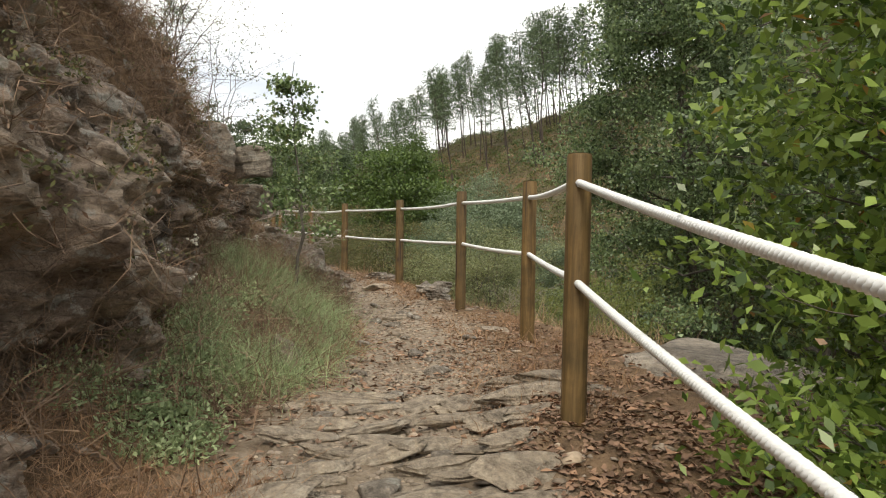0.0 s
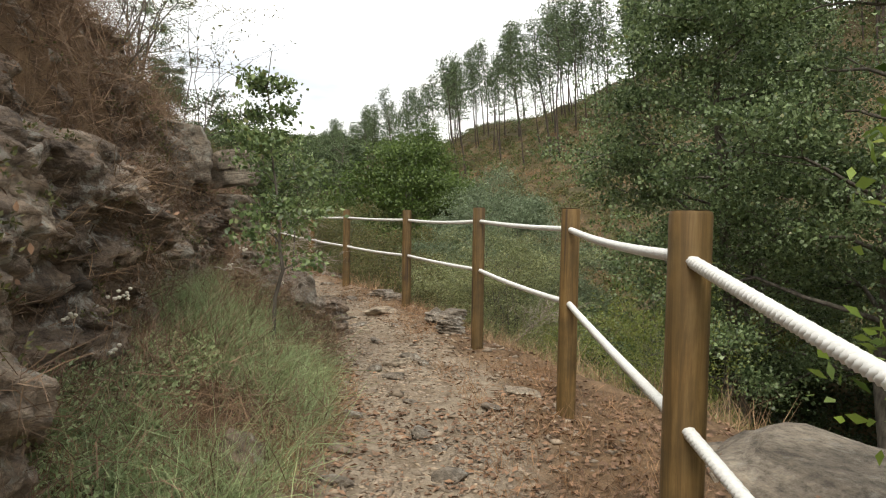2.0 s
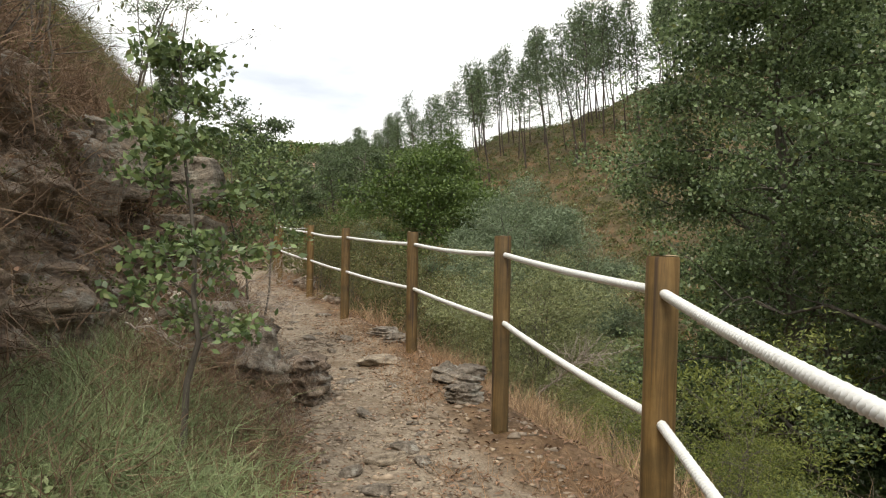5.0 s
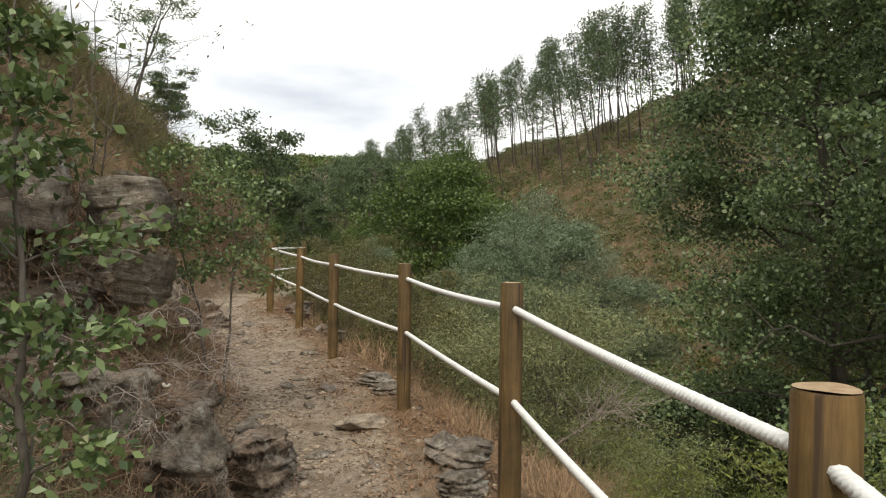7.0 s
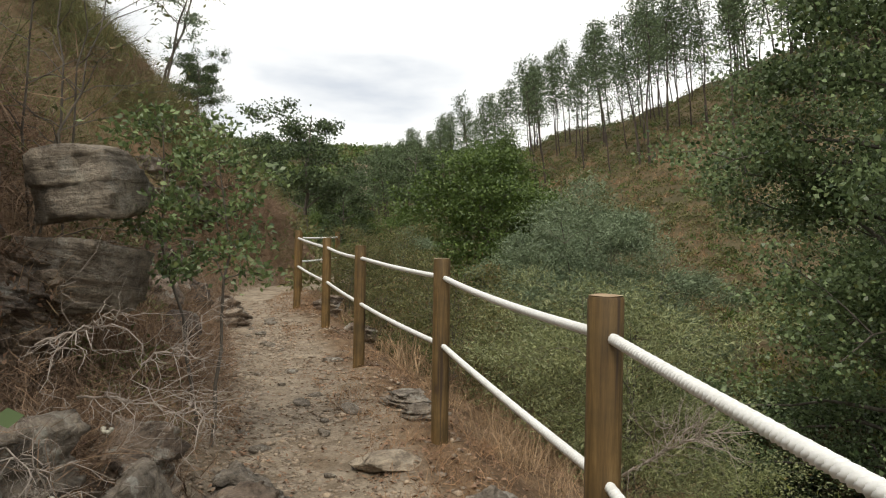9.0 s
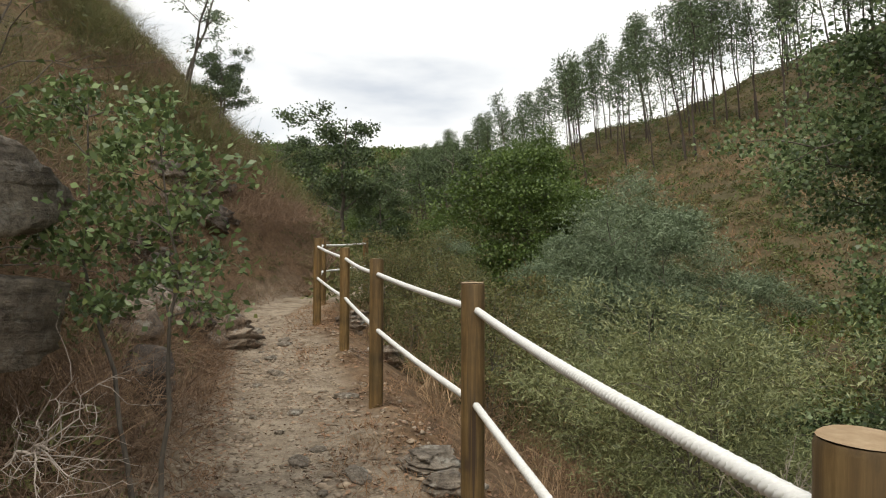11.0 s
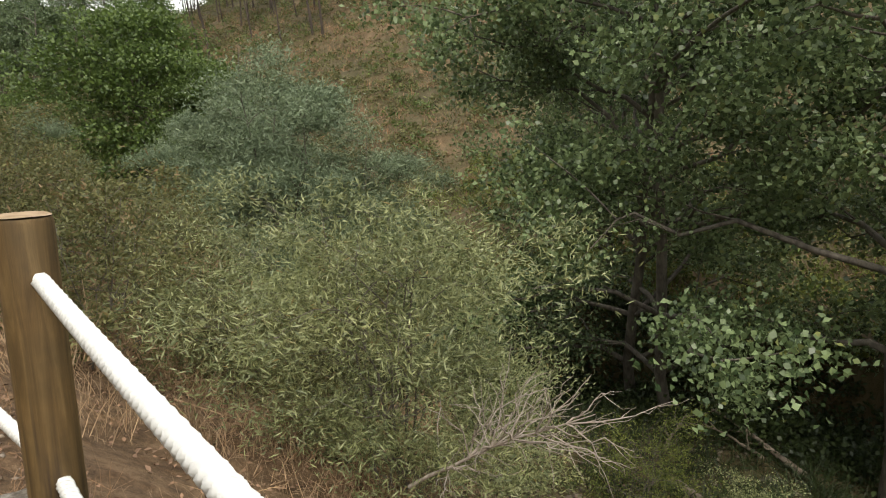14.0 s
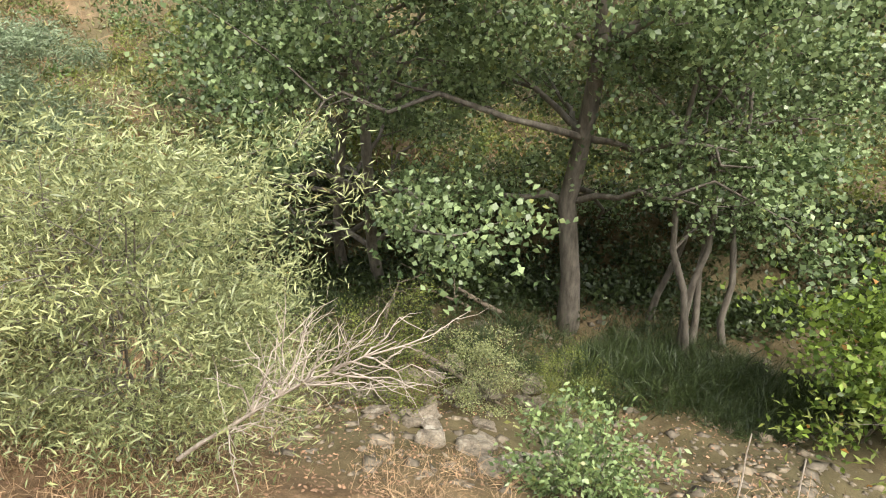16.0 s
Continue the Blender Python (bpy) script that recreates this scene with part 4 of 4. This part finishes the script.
round_tree = plant("round_tree", *woody(np.random.default_rng(501), 8.5, 0.10, 4.6, 28, 22000, (0.22, 0.15), 0.2, (0, 0), 1.3, 1, 0.7), M_BARK, M_DARK, at_ground(-8.5, 44.0), "broad dense dark green tree in the valley", "tree", "trees in the valley")
open_tree = plant("oak_tree", *woody(np.random.default_rng(502), 18.0, 0.45, 5.2, 13, 7500, (0.30, 0.20), 0.28, (0.4, 0), 1.0, 1, 0.8), M_BARK, M_PINE, at_ground(-26.5, 56.0), "open-crowned dark oak with visible limbs", "tree", "trees in the valley")
open_tree.scale = (0.95, 0.95, 0.95)
grey_bush = plant("acacia_bush", *woody(np.random.default_rng(503), 6.4, 0.10, 2.3, 12, 44000, (0.15, 0.035), 0.05, (0, 0), 0.62, 4, 0.6, 0.1), M_BARK, M_GREY, at_ground(-1.0, 24.5), "feathery grey-green acacia bush by the stream", "bush", "acacias by the stream")
for tree, x, y, a, s in [(round_tree, -13.0, 47.0, 80, 0.6), (round_tree, -5.0, 42.0, 150, 0.6), (round_tree, -19.0, 60.0, 210, 0.65), (round_tree, -26.0, 66.0, 20, 0.7), (round_tree, -36.0, 80.0, 300, 0.8), (round_tree, -12.0, 62.0, 190, 0.9),
                         (open_tree, -24.6, 57.0, 100, 0.62), (open_tree, -31.5, 58.0, 200, 0.78), (open_tree, -18.5, 62.0, 280, 0.66), (open_tree, -37.0, 62.0, 330, 0.75), (open_tree, -10.5, 18.5, 160, 0.14), (open_tree, -12.5, 21.5, 10, 0.17),
                         (grey_bush, 0.9, 22.3, 60, 0.7), (grey_bush, -2.6, 27.0, 200, 0.85), (grey_bush, -4.6, 30.5, 250, 0.6), (grey_bush, -9.5, 33.0, 20, 0.5), (grey_bush, -1.8, 33.5, 90, 0.8)]:
    again(tree, x, y, a, s)

# ---------------------------------------------------------------- near shrubs and saplings
plant("strawberry_tree", *woody(np.random.default_rng(601), 3.3, 0.05, 0.78, 22, 34000, (0.054, 0.025), 0.022, (0.05, 0), 0.26, 5, 0.95), M_BARK, M_LAUREL, (2.05, 1.98, 0.2), "dense glossy bright green evergreen shrub beside the fence", "shrub", crown="foliage")
plant("willow_bush", *woody(np.random.default_rng(602), 2.05, 0.10, 1.12, 11, 46000, (0.060, 0.0085), 0.02, (0, 0), 0.25, 6, 0.85), M_BARK, M_WILLOW, at_ground(0.05, 11.2), "dense willow bush with narrow silvery green leaves", "bush", crown="foliage")
plant("willow_bush", *woody(np.random.default_rng(603), 1.6, 0.12, 0.9, 10, 14000, (0.072, 0.010), 0.02, (0, 0), 0.22, 5, 0.85), M_BARK, M_WILLOW, at_ground(-1.3, 13.4), "willow bush with narrow green leaves on the slope", "bush", crown="foliage")
plant("stream_shrub", *woody(np.random.default_rng(604), 0.60, 0.12, 0.48, 9, 3600, (0.06, 0.028), 0.01, (0, 0), 0.15, 5, 0.9), M_BARK, M_OAK, at_ground(2.75, 9.9), "low bright green leafy shrub above the stream bed", "shrub", crown="foliage")
plant("stream_shrub", *woody(np.random.default_rng(605), 2.4, 0.10, 1.1, 10, 7000, (0.09, 0.06), 0.02, (0, 0), 0.4, 4, 0.9), M_BARK, M_LAUREL, at_ground(7.0, 8.9), "bright green broad-leaved shrub by the stream", "shrub", crown="foliage")
SAPLING = "young oak sapling with thin stem"
plant("oak_sapling", *woody(np.random.default_rng(606), 2.1, 0.40, 0.30, 18, 2600, (0.042, 0.026), 0.018, (-0.06, 0.10), 0.11, 1, 0.5), M_BARK, M_OAK, at_ground(-1.2, 4.85), SAPLING + " leaning on the bank", "sapling", "oak saplings")
plant("oak_sapling", *woody(np.random.default_rng(607), 2.1, 0.58, 0.33, 12, 3400, (0.042, 0.023), 0.018, (0.0, 0.05), 0.13, 2, 0.8), M_BARK, M_OAK, at_ground(-2.2, 7.7), SAPLING + " beside the rock overhang", "sapling", "oak saplings")


# ---------------------------------------------------------------- dead wood by the stream
def branch(name, r, base, tip, radius, forks, reach, mat, label, category, group="", depth=2):
    """A stem with side twigs, each twig a part."""
    root = tagged(new(name), label, category, group)
    root.location = base
    tip = np.array(tip, float) - np.array(base, float)
    main = bent((0, 0, 0), tip, 0.05, 9, r, 0.04)
    piece("stem", mesh_of("stem", *tube(main, radius * np.linspace(1, 0.18, 9), 6), mat, True), root)
    d = unit(tip)
    for i in range(forks):
        t = 0.25 + 0.7 * (i + r.uniform(0, 1)) / forks
        b = main[int(t * 8)]
        w = unit(d + 0.55 * r.normal(size=3))
        e = b + w * reach * r.uniform(0.5, 1.1)
        sub = bent(b, e, 0.07, 7, r)
        out = [tube(sub, radius * 0.42 * np.linspace(1, 0.2, 7), 5)]
        if depth > 1:
            for q in range(5):
                b2 = sub[1 + q]
                e2 = b2 + unit(w + 0.6 * r.normal(size=3)) * reach * r.uniform(0.2, 0.5)
                out.append(tube(bent(b2, e2, 0.03, 5, r), radius * 0.2 * np.linspace(1, 0.3, 5), 4))
        piece("twig", mesh_of("twig", *merge(out), mat, True), root)
    return root


branch("dead_branch", np.random.default_rng(71), (0.02, 10.45, 0.28), (0.80, 9.66, 0.99), 0.013, 30, 0.52, M_TWIG, "bare bleached branch with many fine twigs", "branch")
for k, (a, b, rad) in enumerate([((4.2, 14.3), (4.06, 12.05), 0.075), ((5.75, 13.7), (5.25, 15.6), 0.05), ((4.4, 14.9), (5.0, 15.3), 0.035), ((5.5, 14.2), (5.1, 15.0), 0.03)]):
    za, zb = ground(*a) + rad * 0.8, ground(*b) + rad * 0.8
    branch("fallen_log", np.random.default_rng(80 + k), (*a, za), (*b, zb + 0.25 * (k > 0)), rad, 4, 0.6, M_DEADWOOD, "grey weathered fallen log in the stream bed", "log", "fallen logs", 1)
for x, y, h in [(3.25, 9.0, 0.9), (3.55, 8.75, 0.85)]:
    thing("dry_stalk", mesh_of("dry_stalk", *tube(bent((0, 0, 0), (0.03, 0.02, h), 0.02, 6, rng), np.linspace(0.008, 0.005, 6), 6), M_TWIG, True), at_ground(x, y), "thin pale dry stalk standing upright", "stalk", "dry stalks")


def zone(n, d0, d1, s0, s1, seed):
    r = np.random.default_rng(seed)
    d, s = r.uniform(d0, d1, n), r.uniform(s0, s1, n)
    x, y = 7.5 + AXIS[0] * s + ACROSS[0] * d, 13.5 + AXIS[1] * s + ACROSS[1] * d
    return np.stack([x, y, terrain(x, y)], -1)


# stream grass takes the sedge colour with the tree shade painted in
stuff("stream_grass", tufts(zone(300, -3.2, -2.2, -7, 0.4, 241), 44, 0.12, 0.34, 0.012, 0.9, 11, 0.8, 0.6), M_SHADED_SEDGE, "lush dark green grass hanging over the stream bank, tree shade in its colour", "grass")


stuff("stream_grass", tufts(zone(420, -3.0, -0.6, 0.2, 8, 265), 40, 0.12, 0.30, 0.010, 0.9, 46, 0.8, 0.8), M_SHADED_SEDGE, "dark green sedge around the trunks by the stream, tree shade in its colour", "grass")
stuff("undergrowth", clumps(zone(900, 1.2, 12, -12, 16, 243), 90, 0.5, (0.10, 0.05), 12), M_YELLOW, "yellow-green undergrowth beneath the alders", "undergrowth")
# clumps that blacken the hollow under the trees: shade put into leaf colour
stuff("dark_undergrowth", clumps(zone(900, -0.8, 1.4, -10, 18, 245), 110, 0.55, (0.09, 0.06), 13), M_SHADED_SEDGE, "leafy undergrowth along the stream bank, coloured dark for the tree shade", "undergrowth")
stuff("hill_shrubs", clumps(zone(11000, 4, 50, -30, 130, 247), 26, 0.55, (0.24, 0.08), 14), M_OLIVE, "olive and brown heath shrubs over the far hillside", "shrubs")
stuff("hill_brush", clumps(zone(1700, 2.5, 20, 4, 70, 261), 60, 0.40, (0.16, 0.05), 35), M_OLIVE, "low olive and brown brush on the lower hillside", "shrubs")
stuff("hill_grass", tufts(zone(2600, 2.5, 34, -10, 80, 263), 22, 0.25, 0.40, 0.02, 0.6, 36), M_RUST, "rusty dry grass on the lower hillside", "grass")
stuff("hill_shrubs", clumps(zone(1500, 3, 50, -30, 130, 249), 40, 0.6, (0.22, 0.10), 15), M_DARK, "dark green shrubs dotted over the far hillside", "shrubs")
stuff("valley_shrubs", clumps(zone(230, -8, 8, 22, 90, 251), 130, 1.0, (0.22, 0.11), 16), M_DARK, "green shrubs filling the valley floor", "shrubs")
stuff("far_shrubs", clumps(zone(2600, -75, 80, 112, 260, 255), 40, 2.2, (0.9, 0.5), 18), M_DARK, "dark green shrubs and scrub on the far hills", "shrubs")
stuff("far_shrubs", clumps(zone(900, -75, 80, 100, 250, 257), 40, 2.0, (0.9, 0.5), 19), M_OLIVE, "olive scrub on the far hills", "shrubs")
stuff("valley_shrubs", clumps(zone(330, -9, 4, 8, 60, 253), 130, 0.75, (0.16, 0.06), 17), M_OLIVE, "olive shrubs filling the valley floor", "shrubs")

# ---------------------------------------------------------------- far house
def box(x0, x1, y0, y1, z0, z1):
    v = np.array([(x, y, z) for z in (z0, z1) for y in (y0, y1) for x in (x0, x1)], float)
    return v, np.array([[0, 2, 3, 1], [4, 5, 7, 6], [0, 1, 5, 4], [1, 3, 7, 5], [3, 2, 6, 7], [2, 0, 4, 6]])


M_WALL = plain_material("pinkish_render", (0.50, 0.40, 0.33), (0.62, 0.52, 0.44), 2, 0.9)
M_TILE = plain_material("terracotta_roof", (0.30, 0.165, 0.115), (0.42, 0.26, 0.19), 6, 0.85, (1, 6, 1))
M_GLASS = plain_material("dark_window", (0.03, 0.03, 0.035), (0.05, 0.05, 0.06), 3, 0.2)
house = tagged(new("farmhouse"), "small pinkish farmhouse with a terracotta roof far up the valley", "house")
house.scale = (1.05, 1.05, 1.05)
house.location, house.rotation_euler = (-54.5, 139.0, ground(-54.5, 139.0) + 1.9), (0, 0, 0.5)
piece("wall", mesh_of("wall", *box(-3.6, 3.6, -2.6, 2.6, -3, 2.6), M_WALL), house)
piece("roof", mesh_of("roof", np.array([(-4, -3.1, 2.5), (4, -3.1, 2.5), (4, 3.1, 2.5), (-4, 3.1, 2.5), (-4, 0, 4.0), (4, 0, 4.0)], float), np.array([[0, 1, 5, 4], [2, 3, 4, 5], [0, 4, 3, 3], [1, 2, 5, 5]])[:2], M_TILE), house)
for wx in (-2.2, 0.2, 2.3):
    piece("window", mesh_of("window", *box(wx - 0.4, wx + 0.4, -2.68, -2.55, 0.6, 1.7), M_GLASS), house)


# ---------------------------------------------------------------- bushes one by one on the slope behind the fence
BUSH = [plant("slope_bush", *woody(np.random.default_rng(620 + k), 1.5, 0.10, 0.75, 9, 8500, leaf, 0.012, (0, 0), 0.20, 5, 0.85), M_BARK, mat, at_ground(x, y), lab, "bush", "bushes behind the fence", "foliage")
        for k, (x, y, leaf, mat, lab) in enumerate([(1.5, 7.2, (0.042, 0.012), M_YELLOW, "fine-leaved yellow-green bush on the slope"), (1.6, 13.6, (0.05, 0.02), M_WILLOW, "small green leafy bush behind the fence"),
                                                    (-2.0, 12.0, (0.05, 0.016), M_OLIVE, "olive-green twiggy bush behind the fence")])]
rb = np.random.default_rng(44)
for k in range(30):
    y = 5.6 + 24 * (k / 30) ** 1.05
    off = rb.uniform(1.1, 2.6) if y < 8 else rb.uniform(2.2, 7.0)
    px, py = float(fence_x(y)) + off * 0.85, y + off * 0.45
    if 8.0 < py < 11.8 and -1.6 < px < 3.2:
        continue
    again(BUSH[0 if y < 9 else (2 if off < 4 else k % 2)], px, py, rb.uniform(0, 360), rb.uniform(0.35, 0.6) if y < 9 else rb.uniform(0.6, 1.2))

plant("bare_shrub", *woody(np.random.default_rng(640), 2.4, 0.15, 0.9, 9, 620, (0.05, 0.016), 0.014, (0.3, 0), 0.10, 4, 0.9), M_BARK, M_OLIVE, at_ground(-3.5, 7.7), "thin half-bare shrub with sparse leaves on the rock top", "shrub", "", "foliage")
plant("bare_shrub", *woody(np.random.default_rng(641), 1.8, 0.15, 0.8, 9, 520, (0.05, 0.016), 0.012, (0.2, 0.1), 0.10, 4, 0.9), M_BARK, M_OLIVE, at_ground(-3.0, 6.0), "thin half-bare shrub with sparse leaves on the rock top", "shrub", "", "foliage")
for k, (x, y, z, lean) in enumerate([(-2.35, 4.3, 3.55, (0.55, 0.5)), (-2.7, 5.2, 3.1, (0.6, 0.3)), (-2.5, 3.6, 3.7, (0.45, 0.5))]):
    plant("bare_shrub", *woody(np.random.default_rng(650 + k), 1.25, 0.12, 0.62, 8, 520, (0.03, 0.012), 0.008, lean, 0.12, 5, 0.9), M_BARK, M_OLIVE, (x, y, z), "thin arching shrub with bare twigs on the rock top", "shrub", "shrubs on the rock top", "foliage")
plant("leaning_tree", *woody(np.random.default_rng(642), 5.2, 0.35, 0.9, 12, 3200, (0.12, 0.03), 0.05, (1.2, 0.4), 0.2, 2, 0.6), M_BARK, M_GREY, at_ground(-11.5, 18.5), "thin leaning tree with feathery grey-green leaves", "tree", "", "foliage")


# ---------------------------------------------------------------- growth on the rock face
def on_face(n, seed, low, high):
    r = np.random.default_rng(seed)
    me = bpy.data.objects["rock_face"].data
    v = np.empty(len(me.vertices) * 3, np.float32)
    me.vertices.foreach_get("co", v)
    nv = np.empty(len(me.vertices) * 3, np.float32)
    me.vertices.foreach_get("normal", nv)
    v, nv = v.reshape(-1, 3), nv.reshape(-1, 3)
    ok = np.flatnonzero((np.abs(nv[:, 2]) > 0.35) & (v[:, 2] > low) & (v[:, 2] < high) & (vnoise(v[:, 1] * 1.6, v[:, 2] * 1.6, 0, seed) > -0.15))
    return v[r.choice(ok, n)].astype(float)


stuff("rock_brush", tufts(on_face(900, 701, 1.0, 5.0), 20, 0.06, 0.20, 0.0035, 1.0, 31, 0.4, 1.1), M_BROWN, "dead brown brush hanging from the rock ledges", "brush")
stuff("rock_brush", tufts(on_face(170, 703, 1.0, 4.6), 14, 0.05, 0.20, 0.004, 1.0, 32, 0.6, 0.9), M_DRY, "dry straw grass on the rock ledges", "brush")
stuff("rock_herbs", clumps(on_face(420, 705, 0.9, 4.2), 34, 0.09, (0.026, 0.013), 33), M_OLIVE, "small olive herbs growing in the rock cracks", "herbs")
stuff("rock_litter", leaves(on_face(2600, 707, 0.8, 4.6) + np.array([0.02, 0, 0.01]), np.full(2600, 0.035), 0.018, None, 1.0, 0.3, 0.5, np.random.default_rng(34)), M_LITTER, "dry brown leaves caught on the rock ledges", "leaf litter")

for k, (a, b) in enumerate([((-2.0, 5.9, 1.75), (-1.45, 5.6, 1.85)), ((-2.05, 6.4, 1.85), (-1.5, 6.2, 1.95)), ((-2.0, 6.9, 1.7), (-1.6, 6.7, 1.85)), ((-1.9, 5.5, 1.6), (-1.4, 5.2, 1.6)), ((-1.75, 6.9, 1.55), (-1.3, 6.45, 1.6)), ((-2.1, 6.65, 1.6), (-1.55, 6.45, 1.65)), ((-1.7, 6.1, 1.45), (-1.25, 5.75, 1.5)), ((-2.0, 6.2, 1.5), (-1.5, 5.9, 1.55))]):
    branch("bleached_brush", np.random.default_rng(720 + k), a, b, 0.006, 13, 0.32, M_TWIG, "tangle of pale dead twigs on the low outcrop", "branch", "dead twigs on the outcrop")


def flower(seed, h):
    r = np.random.default_rng(seed)
    stem = bent((0, 0, 0), (r.normal() * 0.05, r.normal() * 0.05, h), 0.03, 6, r)
    heads = [tube(stem[-1] + np.array([dx, dy, dz]) + np.array([[0, 0, -0.008], [0, 0, -0.003], [0, 0, 0.004], [0, 0, 0.008]]), np.array([0.003, 0.009, 0.010, 0.003]), 7) for dx, dy, dz in r.normal(size=(5, 3)) * 0.013]
    return tube(stem, np.full(6, 0.0015), 4), merge(heads)


rf = np.random.default_rng(9)
for k in range(22):
    x, y = [(-1.35, 2.6), (-1.5, 3.4), (-1.75, 5.9), (-4.9, 11.2)][k % 4]
    x, y = x + rf.normal() * 0.14, y + rf.normal() * 0.35
    st, hd = flower(740 + k, rf.uniform(0.18, 0.38))
    fl = tagged(new("dried_flower"), "thin stalk with dry whitish flower heads", "flower", "dried flowers on the bank")
    fl.location = at_ground(x, y, 0.0)
    piece("stem", mesh_of("stem", *st, M_DRY), fl)
    piece("flower_head", mesh_of("flower_head", *hd, M_FLOWER, True), fl, "dry cream-white flower heads")


rg = np.random.default_rng(77)
for k, (x, y, z) in enumerate(on_face(20, 711, 1.1, 3.6)):
    a = rg.uniform(0.06, 0.17)
    stone("rock_block", 260 + k % 9, (x - 0.03, y, z), (a * rg.uniform(0.8, 1.3), a * rg.uniform(1.0, 1.9), a * rg.uniform(0.4, 0.9)), (rg.normal() * 12 + 14, rg.normal() * 14, rg.uniform(-30, 40)), M_ROCK,
          "angular brown schist block jutting from the rock face", "blocks in the rock face", layers=3, rough=0.14, boxy=1.0, cuts=5, detail=4)
for k in range(12):
    y = 10.2 + 0.42 * k
    x = float(fence_x(y)) - (1.75 + 0.35 * (k % 3)) / 0.82
    stone("bank_rock", 300 + k, (x, y), (rg.uniform(0.16, 0.32), rg.uniform(0.2, 0.4), rg.uniform(0.12, 0.26)), (rg.normal() * 10, rg.normal() * 10, rg.uniform(0, 90)), M_CRAG,
          "dark layered rock sticking out of the bank", "rocks in the bank", 0.35, layers=7, rough=0.4, detail=4)
for x, y, sc in [(-4.45, 14.7, 0.8), (-4.2, 15.6, 0.95), (-4.75, 15.9, 0.9), (-3.6, 14.0, 0.7), (-2.7, 12.9, 0.65), (-4.6, 17.5, 1.1), (-3.6, 16.4, 1.0)]:
    again(BUSH[2], x, y, 97 * sc * 10, sc)

# ---------------------------------------------------------------- rocks and herbs of the far bank, stones of the stream bed
BANK = "weathered brown schist rock half buried in the bank"
for k, (x, y, a, b, c) in enumerate([(-5.45, 11.1, 0.34, 0.30, 0.30), (-5.0, 11.5, 0.30, 0.40, 0.20), (-4.5, 10.35, 0.34, 0.40, 0.24), (-4.3, 9.75, 0.28, 0.36, 0.24), (-4.75, 10.85, 0.26, 0.30, 0.20),
                                     (-5.3, 12.05, 0.26, 0.34, 0.18), (-3.2, 8.7, 0.26, 0.32, 0.20), (-3.7, 9.1, 0.28, 0.30, 0.18)]):
    stone("bank_rock", 330 + k, (x, y), (a, b, c), (7 - 3 * k, 9 - 2 * k, 35 * k), M_ROCK if k % 2 else M_CRAG, BANK, "rocks in the bank", 0.32, layers=5, rough=0.28, boxy=0.65, detail=4)
for k in range(14):
    x, y = -7.5 - 0.10 * k + rg.normal() * 0.12, 15.35 + 0.5 * rg.normal()
    stone("outcrop_rock", 350 + k, (x, y), (rg.uniform(0.24, 0.46), rg.uniform(0.3, 0.55), rg.uniform(0.16, 0.30)), (rg.normal() * 12, rg.normal() * 12, rg.uniform(0, 90)), M_CRAG,
          "dark jagged schist outcrop on the bank above the path", "rocks of the upper outcrop", 0.42, layers=6, rough=0.4, detail=4)
for k in range(44):
    x, y = rg.uniform(2.4, 4.9), rg.uniform(10.4, 13.6)
    a = rg.uniform(0.06, 0.20)
    stone("stream_stone", 370 + k % 12, (x, y), (a * rg.uniform(0.9, 1.6), a, a * rg.uniform(0.4, 0.7)), (rg.normal() * 8, rg.normal() * 8, rg.uniform(0, 180)), M_SLAB if k % 3 else M_STONE,
          "grey broken stone lying in the dry stream bed", "stones in the stream bed", 0.3, layers=3, rough=0.3, detail=3)
stuff("bank_herbs", clumps(scatter(900, 8.0, 20, -3.3, -1.4, 271, -0.3), 46, 0.13, (0.034, 0.013), 41), M_OLIVE, "small olive herbs and shrubs along the bank foot", "herbs")
stuff("straw_grass", tufts(scatter(800, 7.8, 19, -3.2, -1.3, 273, -0.2), 22, 0.08, 0.20, 0.0032, 0.9, 43, 0.8, 0.9), M_DRY, "dry straw tufts along the bank foot", "grass")
# low sedge in the same shade-darkened green
stuff("stream_sedge", tufts(np.array([(x, y, ground(x, y)) for x, y in rg.uniform((5.6, 9.6), (7.6, 12.4), (360, 2))]), 40, 0.10, 0.26, 0.009, 0.9, 45, 0.8, 0.7), M_SHADED_SEDGE, "dark green sedge and grass beside the stream bed, tree shade in its colour", "grass")
